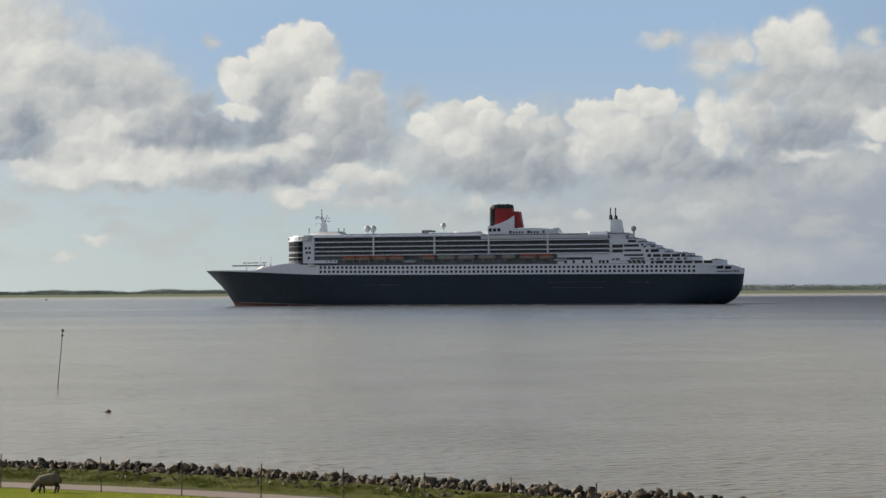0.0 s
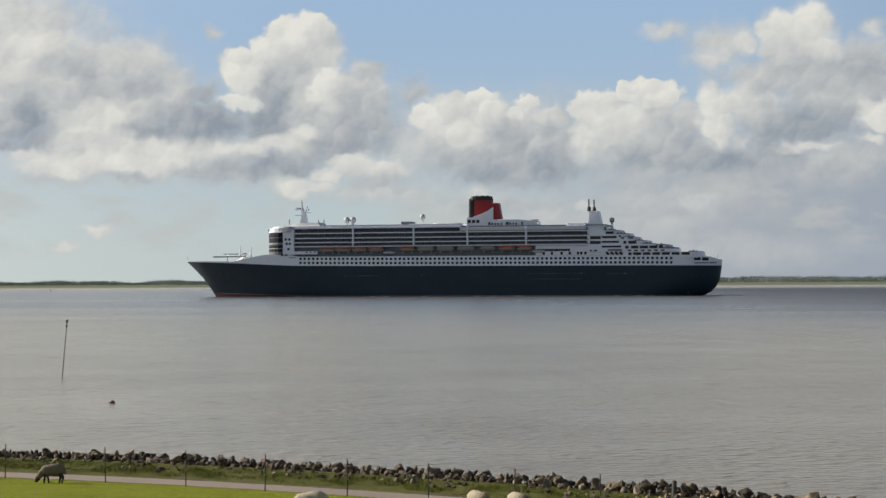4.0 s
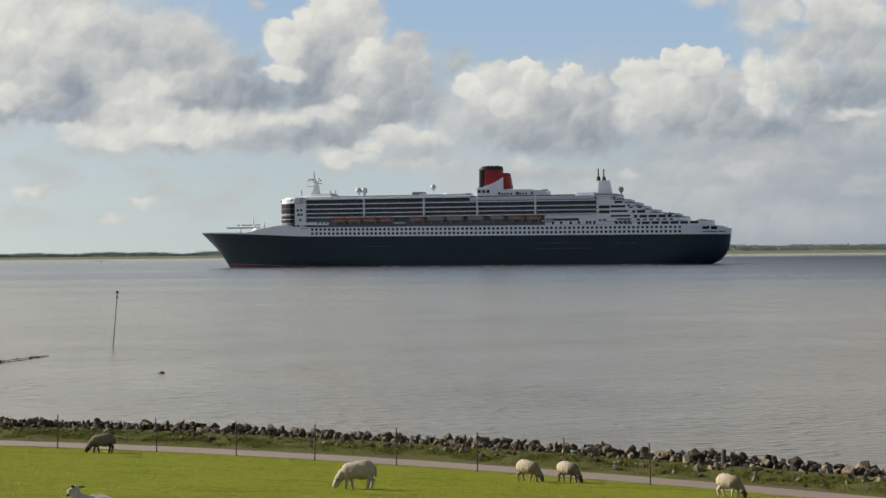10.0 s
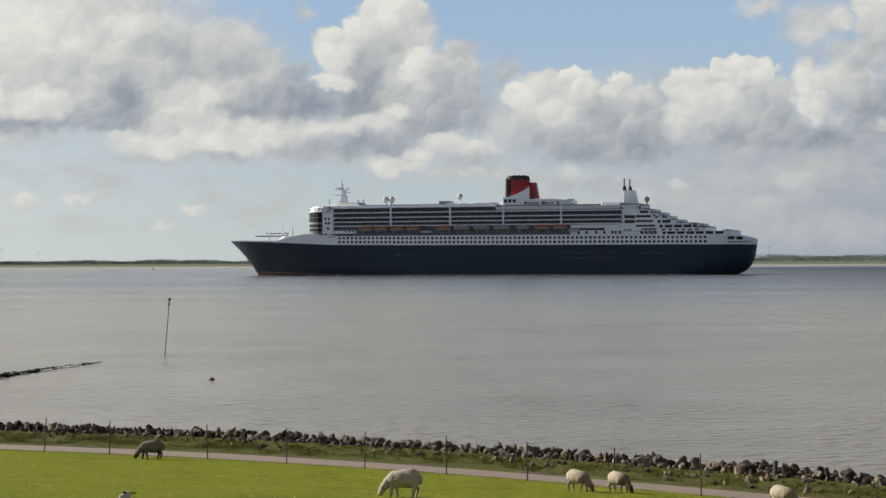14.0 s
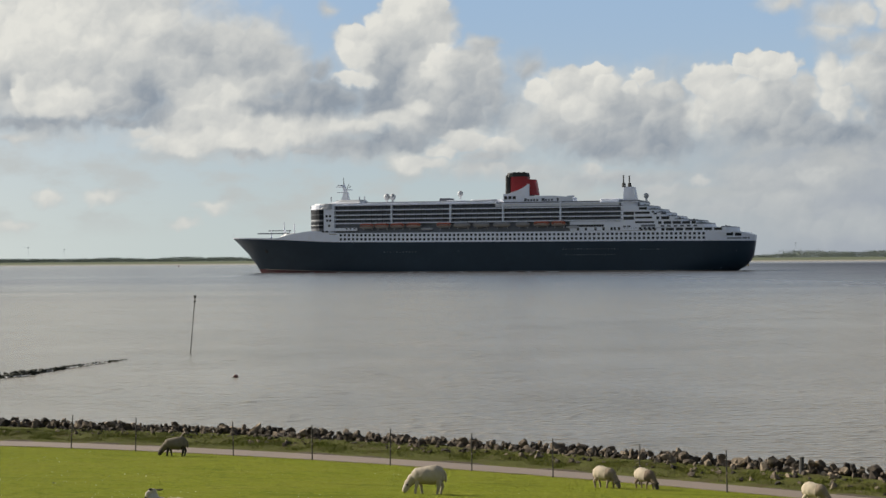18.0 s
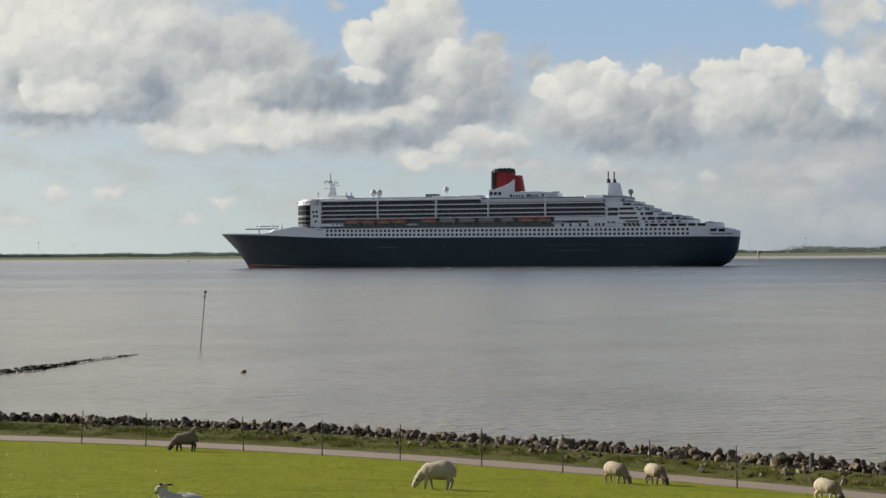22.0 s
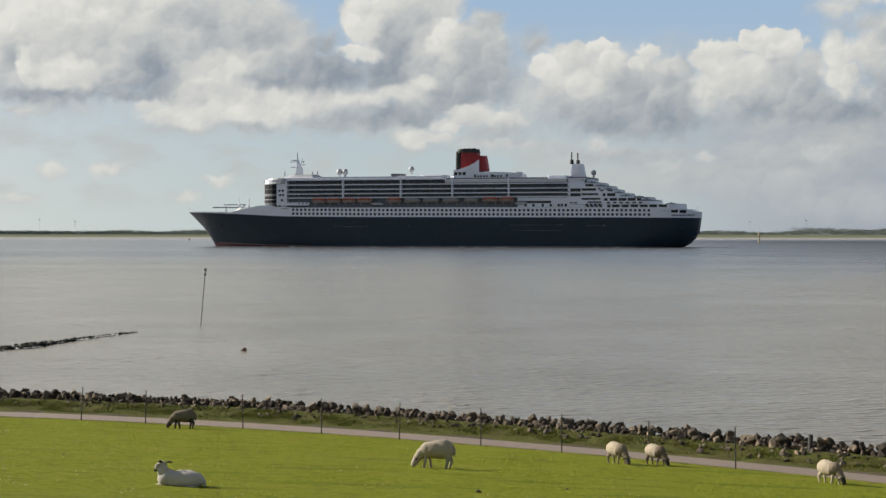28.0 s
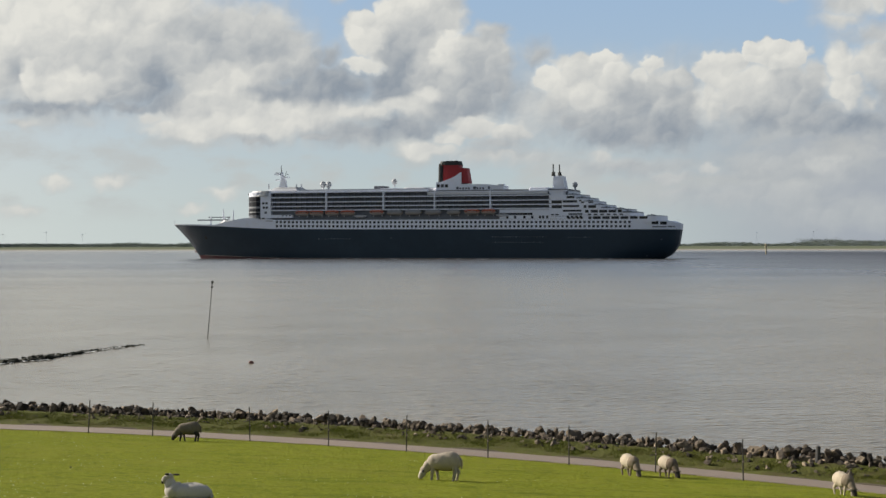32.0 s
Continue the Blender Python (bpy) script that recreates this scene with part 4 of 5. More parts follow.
    part("mast_house", prism(B(), round_plan(252, 274, 8, aft=2, fore=7), 45.3, 46.9, round_plan(253.5, 270.5, 6, aft=2, fore=5)), "dome", ship)
    mast = part("mast", B_side([(263.6, 46.9), (269.2, 46.9), (267.9, 49.4), (267.5, 52.6), (267.9, 56.6), (266.9, 57.2), (265.4, 53.6), (264.2, 51.4)], 0.9), "white", ship, "white radar mast")
    part("pole", rod(B(), (267.2, 0, 56.4), (267.5, 0, 61.6), 0.34, 0.16), "black", mast, "dark mast head")
    for x0, x1, z in ((267, 271.4, 55.2), (267, 270.8, 51.6), (264.8, 262.4, 53.4)):
        part("yard", box(B(), min(x0, x1), max(x0, x1), -3, 3, z, z + 0.45), "white", mast)
    part("radar", box(B(), 268.2, 270.6, -2.6, 2.6, 56.1, 56.7), "steel", mast, "radar scanner")
    part("gaff", rod(B(), (265.2, 0, 53.2), (263.6, 0, 57.6), 0.2, 0.14), "black", mast, "dark raking gaff")
    part("aerial", rod(B(), (263.4, 0, 55.2), (262.6, 0, 55.8), 0.3), "black", mast)
    for x in (251.5, 255, 274.5):
        part("roof_light", box(B(), x - 0.3, x + 0.3, 4, 4.6, 46, 49.2 if x > 270 else 48.9), "steel", ship)

    # foredeck
    bm = prism(B(), [(282, -14), (306, -11), (312, -6), (312, 6), (306, 11), (282, 14)], 22, 25.6, [(282, -13), (303, -10), (307, -5), (307, 5), (303, 10), (282, 13)])
    part("breakwater", bm, "dome", ship, "pale sloping foredeck house")
    for x, top in ((308.2, 33), (301.1, 32.2)):
        part("foremast", rod(B(), (x, 2, 23), (x, 2, top), 0.85, 0.2), "white", ship, "thin white foremast")
    part("crane_arm", box(B(), 303.5, 325.5, 4.4, 5.5, 25.3, 26.1), "panel", ship, "folded grey deck crane")
    part("crane_arm", box(B(), 305.5, 321, -3.2, -2.2, 27.3, 27.9), "panel", ship, "folded grey deck crane")
    for x, y in ((306, 5), (306.5, -2.7), (316, 4.9)):
        part("crane_post", rod(B(), (x, y, 22.4), (x, y, 28), 0.6, 0.45), "white", ship)
    part("jackstaff", rod(B(), (344.6, 0, 22.9), (345, 0, 26), 0.12), "steel", ship)
    part("anchor", ball(B(), (318, half_breadth(318, 14) + 0.2, 14.5), (1.3, 0.5, 1.6)), "black", ship, "dark anchor in its recess")

    # top deck houses, domes and funnel
    for x, y, r, z in ((236.2, 5, 1.95, 48.3), (232.2, 5, 1.95, 48.2), (187, 5, 1.75, 49.6), (68, 5, 1.6, 46.2)):
        dome = part("satellite_dome", ball(B(), (x, y, z), (r, r, r * 1.12)), "dome", ship, "pale satellite dome", True)
        part("pedestal", rod(B(), (x, y, z - r - 1.4), (x, y, z - r + 0.2), 0.75, 0.5), "steel", dome)
    part("dome_house", box(B(), 229, 240, -7, 7, 43.9, 45.2, 0.2), "white", ship)
    part("lift_house", box(B(), 194, 200.6, -5, 6, 43.9, 46.9, 0.2), "cabin", ship, "dark louvred deck house")
    part("lift_house", box(B(), 184, 195.5, -6, 8, 43.9, 45.4, 0.2), "white", ship)
    part("pool_roof", prism(B(), round_plan(160, 182, 13, aft=4, fore=4), 43.9, 45.5, round_plan(161.5, 180, 12, aft=4, fore=4)), "cream", ship, "pale sliding roof over the pool")
    base = part("funnel_base", B_side([(113.6, 42.4), (158.3, 42.4), (158.3, 48.9), (150, 48.9), (142.5, 47.4), (126, 47.3), (114.4, 46.3)], 7.0), "white", ship, "white swept funnel base")
    part("vent", box(B(), 113.2, 117.4, 4.5, 7.1, 46.3, 47.2, 0.2), "white", base)
    for i in range(3):
        x = 151.3 + 2.75 * i
        part("opening", box(B(), x - 1.0, x + 1.0, 6.9, 7.06, 45.5, 47.4), "black", base, "square dark vent opening")
    funnel = part("funnel", taper([(137, 48), (150.6, 48)], [(138.7, 57.8), (150.2, 57.8)], 5.8, 5.2), "red", ship, "red funnel with black top")
    part("funnel_casing", taper([(142.6, 48), (155.4, 48)], [(143.4, 60.2), (155.2, 60.2)], 5.9, 5.5), "red", funnel)
    part("funnel_top", taper([(143.2, 59.7), (157.6, 59.7)], [(143.8, 62.2), (156.6, 62.2)], 5.8, 5.4), "black", funnel, "black funnel top")
    part("funnel_pipe", taper([(153.6, 48.9), (158.0, 48.9)], [(153.8, 60.6), (157.8, 60.6)], 5.2, 4.9), "black", funnel, "black uptakes before the funnel")
    for i in range(3):
        part("uptake_mouth", rod(B(), (147 + 2.9 * i, 0, 62.1), (147 + 2.9 * i, 0, 62.7), 1.2, 1.1), "black", funnel)
    for side in (1, -1):
        bm = B()
        pts = [(158, 47.4), (153.5, 49.6), (148.5, 51.3), (145, 53), (142.2, 55.0), (141.6, 55), (141.6, 47.3)]
        y0, y1 = side * 6.2, side * 6.75
        a = [bm.verts.new((x, y0, z)) for x, z in pts]
        b = [bm.verts.new((x, y1, z)) for x, z in pts]
        bm.faces.new(a), bm.faces.new(b[::-1])
        for i in range(len(pts)):
            j = (i + 1) % len(pts)
            bm.faces.new((a[i], a[j], b[j], b[i]))
        part("wind_scoop", bm, "white", funnel, "white curved wind scoop")
    # the ship's name, as plain bars
    for i, w in enumerate((1.5, 1.2, 1.2, 1.2, 1.2, 0, 1.9, 1.2, 0.9, 1.2, 0, 1.2)):
        if w:
            x = 144 - 1.88 * i
            part("name_bar", box(B(), x - w / 2, x + w / 2, 6.95, 7.08, 44.1, 45.8 if i in (0, 6, 11) else 45.3), "letter", base, "dark lettering bar")
    part("aft_house", box(B(), 82.4, 94, -19, 19, 42.0, 44.5, 0.6), "white", ship, "white rounded deck house")

    # exhaust tower and the aft terraces
    part("exhaust_tower", prism(B(), [(74.6, -5), (82.6, -5), (82.6, 5), (74.6, 5)], 43, 52, [(76.4, -4.6), (82, -4.6), (82, 4.6), (76.4, 4.6)]), "white", ship, "white tapered exhaust tower")
    for x, y in ((82.3, 4), (80.2, -4)):
        pipe = part("exhaust_pipe", rod(B(), (x, y, 51.9), (x, y, 59.3), 0.42), "black", ship, "black exhaust pipe")
        part("pipe_foot", rod(B(), (x - 0.2, y, 51.9), (x - 0.1, y, 54.6), 1.35, 1.0, 10), "black", pipe)
    tiers = ((22.8, 24.4, 12.2, 1.2), (24.4, 26.3, 12.4, 0.4), (26.5, 28.3, 27.2, 0.9), (28.3, 30.3, 31.7, 0.6), (30.3, 31.2, 40.2, 0.5), (31.2, 33.2, 44.8, 0.3), (33.2, 35.4, 51.2, 0.4),
             (35.4, 37.3, 55.8, 0.6), (37.3, 39.5, 61.5, 0.5))
    for z0, z1, x, rail in tiers:
        terrace = part("aft_terrace", prism(B(), terrace_plan(x, 81), z0, z1), "white", ship, "white stepped stern deck")
        part("terrace_rail", prism(B(), terrace_plan(x + 0.3, x + 8, 20.0), z1, z1 + rail), "rail", terrace, "dark glazed rail")
        for k in range(3):
            part("deck_chair", box(B(), x + 3 + 1.7 * k, x + 4 + 1.7 * k, 15.5, 17.5, z1, z1 + rail + 0.4 + 0.3 * (k % 2)), "panel", terrace, "dark deck furniture")
    part("aft_terrace", prism(B(), terrace_plan(68.5, 81, 19.6), 39.5, 42.1), "white", ship, "white stepped stern deck")
    rows = ((24.55, 26.1, 12.4, ((54.3, 56.2), (48.6, 53.4), (43.0, 47.5), (37.2, 41.8), (31.4, 36.2), (25.7, 30.3), (19.6, 24.5))),
            (26.9, 27.8, 27.2, ((54.5, 56.6), (50.6, 52.7), (46.6, 48.7), (42.6, 44.7), (38.6, 40.7), (34.6, 36.7))),
            (28.5, 30.2, 31.7, ((56.1, 58.2), (50.2, 54.8), (44.4, 49.4), (38.8, 43.6), (35.5, 37.9))),
            (31.4, 33.1, 44.8, ((57.4, 59.2), (51.4, 56.3))), (34.4, 35.3, 51.2, ((58.8, 60.8), (53.6, 56.2))), (35.5, 36.5, 55.8, ((60.6, 62.0),)),
            (37.4, 38.9, 60, ((65.0, 69.9),)), (34.8, 36.2, 50, ((63.3, 72.3),)), (32.0, 33.2, 40, ((61.9, 72.3),)), (29.2, 30.3, 30, ((60.6, 72.3),)),
            (24.7, 25.9, 20, ((67.7, 69.1), (64.9, 66.3), (62.2, 63.6), (59.6, 61.0))), (34.3, 36.2, 50, ((72.9, 79.4),)), (31.4, 33.3, 40, ((72.9, 79.4),)), (27.0, 27.8, 20, ((78.0, 79.6), (75.0, 77.2))))
    for z0, z1, x, spans in rows:
        for a, b in spans:
            for side in (1, -1):
                bm = B()
                outline = [(u, side * (terrace_half(u, x) + 0.08)) for u in np.linspace(a, b, 6 if a < x + 5 else 2)]
                prism(bm, outline + [(u, y - side * 0.3) for u, y in reversed(outline)], z0, z1)
                part("terrace_window", bm, "glass", ship)
    for side in (1, -1):
        part("louvre", box(B(), 60.0, 68.7, *sorted((side * 19.9, side * 20.27)), 27.1, 28.3), "panel", ship, "grey louvred panel")
    # openings in the stern's upper strake, following its curve
    for a, b, z0, z1 in ((13.4, 17.2, 21.2, 23.1), (8.8, 12.4, 21.0, 22.8), (8.8, 17.0, 19.3, 20.0), (5.9, 8.2, 19.3, 20.2), (4.5, 5.4, 19.3, 20.2)):
        for side in (1, -1):
            bm = B()
            for i in range(4):
                u, v = a + (b - a) * i / 4, a + (b - a) * (i + 1) / 4
                q = [(u, side * (half_breadth(u, z0) + 0.12), z0), (v, side * (half_breadth(v, z0) + 0.12), z0), (v, side * (half_breadth(v, z1) + 0.12), z1), (u, side * (half_breadth(u, z1) + 0.12), z1)]
                inner = [(x, y - side * 0.3, z) for x, y, z in q]
                o, n = [bm.verts.new(p) for p in q], [bm.verts.new(p) for p in inner]
                bm.faces.new(o)
                for j in range(4):
                    bm.faces.new((o[j], o[(j + 1) % 4], n[(j + 1) % 4], n[j]))
            part("stern_opening", bm, "glass" if z1 > 21 else "panel", ship, "dark mooring deck opening")
    # broken water under the counter and along the waterline
    rng = np.random.default_rng(31)
    bm = B()
    for _ in range(70):
        x = 14 - 26 * rng.random() ** 1.5
        y = rng.uniform(-9, 11)
        a, b = rng.uniform(0.5, 1.8), rng.uniform(0.3, 0.9)
        bm.faces.new([bm.verts.new((x + a * math.cos(k) * rng.uniform(0.6, 1), y + b * math.sin(k) * rng.uniform(0.6, 1), 0.05 + 0.2 * rng.random())) for k in (0, 1.05, 2.1, 3.14, 4.2, 5.2)])
    for _ in range(14):
        x = rng.uniform(20, 300)
        a, y = rng.uniform(1, 4), half_breadth(x, 0.2) + rng.uniform(0.3, 0.8)
        bm.faces.new([bm.verts.new(v) for v in ((x - a, y, 0.03), (x, y - 0.3, 0.22), (x + a, y, 0.03), (x, y + 0.5, 0.03))])
    tagged(part("wake", bm, "foam", ship, "pale broken water at the stern"), kind="stuff")
    part("flagstaff", rod(B(), (5.0, 0, 21.8), (4.2, 0, 25), 0.1), "steel", ship)
    return ship


def B_side(profile, half):
    """A solid from its side outline (x, z), half as wide to each side."""
    bm = B()
    a = [bm.verts.new((x, half, z)) for x, z in profile]
    b = [bm.verts.new((x, -half, z)) for x, z in profile]
    bm.faces.new(a), bm.faces.new(b[::-1])
    for i in range(len(profile)):
        j = (i + 1) % len(profile)
        bm.faces.new((a[j], a[i], b[i], b[j]))
    return bm


def taper(low, high, y_low, y_high, n=20):
    """A tapered casing with an oval plan."""
    bm = B()
    rings = []
    for ((x0, z0), (x1, z1)), w in ((low, y_low), (high, y_high)):
        c, r = (x0 + x1) / 2, (x1 - x0) / 2
        ring = []
        for i in range(n):
            a = 2 * math.pi * i / n
            k = (abs(math.cos(a)) ** 4 + abs(math.sin(a)) ** 4) ** -0.25
            ring.append(bm.verts.new((c + r * k * math.cos(a), w * k * math.sin(a), z0 + (z1 - z0) * (0.5 + 0.5 * math.cos(a)))))
        rings.append(ring)
    for i in range(n):
        j = (i + 1) % n
        bm.faces.new((rings[0][i], rings[0][j], rings[1][j], rings[1][i]))
    bm.faces.new(rings[1])
    bm.faces.new(rings[0][::-1])
    return bm


ship = liner()

# ---- far bank ----


def far_woods():
    """Crowns of loose leaf clumps, dense enough to close into one wood."""
    rng = np.random.default_rng(4)
    clumps = []
    for x in np.arange(-1500, 1500, 3.0):
        tall = (11.5 if x < 0 else 10.0) + 5 * noise.noise((x * 0.013, 7, 0)) + (4.5 if x > 640 else 0)
        thick = 1.0 + 0.6 * noise.noise((x * 0.008, 0, 0))
        for k in range(3):
            if rng.random() > thick:
                continue
            h = max(4, tall * rng.uniform(0.85, 1.05))
            base = (x + rng.uniform(-5, 5), far_y(x) + 120 + rng.uniform(0, 220) + (120 if k == 2 else 0), 2.0)
            way = rng.normal(size=(150, 3))
            way *= (rng.uniform(0.3, 1.0, 150) ** 0.5 / np.linalg.norm(way, axis=1))[:, None]
            clumps.append(np.array(base) + np.array((0, 0, 0.55 * h)) + way * np.array((0.75, 0.6, 0.45)) * h)
    mid = np.concatenate(clumps)
    corners = mid[:, None, :] + rng.normal(size=(len(mid), 3, 3)) * 0.5
    mesh = bpy.data.meshes.new("far_woods")
    mesh.from_pydata(corners.reshape(-1, 3).tolist(), [], np.arange(3 * len(mid)).reshape(-1, 3).tolist())
    mesh.materials.append(M["woods"])
    tagged(new("far_woods", mesh), "hazy line of dark green trees on the far bank", "trees", kind="stuff")


def wind_turbine(x, y, hub, turn):
    t = new("wind_turbine")
    t.location = (x, y, 2)
    tagged(t, "slim pale wind turbine far behind the bank", "wind turbine", "wind turbines on the far bank")
    part("tower", rod(B(), (0, 0, 0), (0, 0, hub), 0.24, 0.15), "turbine", t)
    part("nacelle", box(B(), -0.9, 0.9, -5, 3, hub - 0.8, hub + 0.9, 0.3), "turbine", t)
    for i in range(3):
        a = radians(turn + 120 * i)
        part("blade", rod(B(), (0, -5.4, hub), (hub * 0.34 * math.sin(a), -5.4, hub + hub * 0.34 * math.cos(a)), 0.1, 0.05, 6), "turbine", t)


far_woods()
for x, y, hub, turn in ((-1045, 4150, 34, 10), (-955, 4200, 38, 40), (-870, 4200, 33, 75), (735, 4250, 34, 20), (870, 4250, 36, 60)):
    wind_turbine(x, y, hub, turn)

yellow_mark = new("beacon")
yellow_mark.location = (270, 1516, 0)
tagged(yellow_mark, "yellow beacon standing off the far beach", "beacon")
part("post", rod(B(), (0, 0, -2), (0, 0, 6), 0.75, 0.5), "yellow", yellow_mark)
part("topmark", rod(B(), (0, 0, 6), (0, 0, 9.2), 1.15, 0.85), "yellow", yellow_mark)

far_buoy = part("buoy", rod(B(), (0, 0, -0.5), (0, 0, 1.9), 1.5, 0.9), "float")
far_buoy.location = (-313, 2190, 0)
tagged(far_buoy, "small dark buoy far out on the river", "buoy")

# ---- perch, float and groyne in the river ----
perch = new("perch")
perch.location = (-23.47, 171.7, 0)
tagged(perch, "thin leaning dark perch with two topmarks standing in the water", "sea mark")
part("pole", rod(B(), (-0.2, 0, -2.5), (0.48, 0, 5.36), 0.052, 0.035), "perch", perch)
part("topmark", ball(rod(B(), (0.44, 0, 4.95), (0.45, 0, 5.1), 0.1, 0.13), (0.45, 0, 5.02), (0.13, 0.13, 0.12)), "perch", perch)
part("topmark", rod(B(), (0.48, 0, 5.33), (0.49, 0, 5.61), 0.08, 0.17), "perch", perch)

float_ = new("float")
part("body", ball(B(), (0.06, 0, 0.1), (0.2, 0.17, 0.15), rough=0.2), "float", float_)
part("pickup_line", ball(B(), (-0.15, 0, 0.03), (0.1, 0.07, 0.05), rough=0.3), "perch", float_, "dark pick-up line")
tagged(float_, "small weathered red mooring float on the water", "buoy")


def rock_mesh(rng, flat=0.75):
    """An angular stone: the hull of scattered points."""
    bm = B()
    for _ in range(15):
        v = Vector(rng.normal(size=3)).normalized()
        bm.verts.new((v.x * rng.uniform(0.75, 1.1), v.y * rng.uniform(0.7, 1.0), v.z * flat * rng.uniform(0.8, 1.1)))
    made = bmesh.ops.convex_hull(bm, input=bm.verts)
    loose = [v for v in bm.verts if not v.link_faces]
    bmesh.ops.delete(bm, geom=loose, context="VERTS")
    return bm


def groyne():
    rng = np.random.default_rng(8)
    g = new("groyne")
    tagged(g, "low dark groyne of wet stones awash in the river", "groyne")
    kinds = [part("stone", rock_mesh(rng), "wet", g) for _ in range(6)]
    line = [(-48.9, 97.8), (-41.2, 118.8), (-34.7, 136.8), (-32.9, 139.8), (-31.8, 145.8), (-30.7, 151.8), (-27.8, 162.3)]
    xs, ys = [p[0] for p in line], [p[1] for p in line]
    count = 0
    for y in np.arange(100, 162, 0.11):
        x = float(np.interp(y, ys, xs))
        wide = float(np.interp(y, (104, 126, 140, 152, 164), (2.2, 1.5, 0.8, 0.5, 0.2)))
        size = rng.uniform(0.16, 0.42) * float(np.interp(y, (104, 140, 152, 164), (1.0, 0.85, 0.55, 0.3)))
        m = pose(x + rng.uniform(-wide, wide), y + rng.uniform(-0.3, 0.3), float(np.interp(y, (100, 126, 140, 150, 160), (0.22, 0.16, 0.1, 0.05, 0.0))) + rng.uniform(-0.08, 0.08), *(rng.uniform(0, 1, 3) * (40, 40, 360))) @ Matrix.Diagonal((size * 1.2, size * 1.2, size * 0.6, 1))
        if count < len(kinds):
            kinds[count].matrix_basis = m
        else:
            again(kinds[count % 6], m, g)
        count += 1
    rows = [(float(np.interp(y, ys, xs)), y, float(np.interp(y, (104, 126, 140, 150, 156), (2.4, 1.6, 0.9, 0.4, 0.05)))) for y in np.arange(98, 161.1, 0.7)]
    def crown(y):
        return float(np.interp(y, (100, 126, 140, 150, 157), (0.42, 0.3, 0.17, 0.08, -0.02)))
    verts = [(x + w * u + 0.2 * noise.noise((0, y * 0.9, u)), y, z * crown(y) + 0.1 * noise.noise((x * 1.2 + 3 * u, y * 1.2, 0)) - (0.3 if abs(u) == 1 else 0)) for x, y, w in rows for u, z in ((-1, 0), (-0.6, 0.6), (0, 1), (0.6, 0.6), (1, 0))]
    sheet("core", verts, [(i * 5 + k, i * 5 + k + 1, i * 5 + k + 6, i * 5 + k + 5) for i in range(len(rows) - 1) for k in range(4)], "wet", g, "packed stones awash")
    bm = B()
    for _ in range(420):
        y = rng.uniform(108, 157)
        if noise.noise((y * 0.22, 3, 0)) < -0.02:
            continue
        x = float(np.interp(y, ys, xs)) + float(np.interp(y, (104, 126, 140, 150, 156), (2.2, 1.5, 0.9, 0.5, 0.3))) + rng.normal(0.1, 0.2)
        a, b = rng.uniform(0.06, 0.24), rng.uniform(0.06, 0.16)
        bm.faces.new([bm.verts.new((x + a * math.cos(k) * rng.uniform(0.6, 1), y + b * math.sin(k) * rng.uniform(0.6, 1), 0.05 + 0.06 * rng.random())) for k in (0, 1.05, 2.1, 3.14, 4.2, 5.2)])
    tagged(part("foam", bm, "foam"), "white foam where the water breaks on the groyne", "foam", kind="stuff")


groyne()

# ---- stone revetment, verge, fence, meadow ----


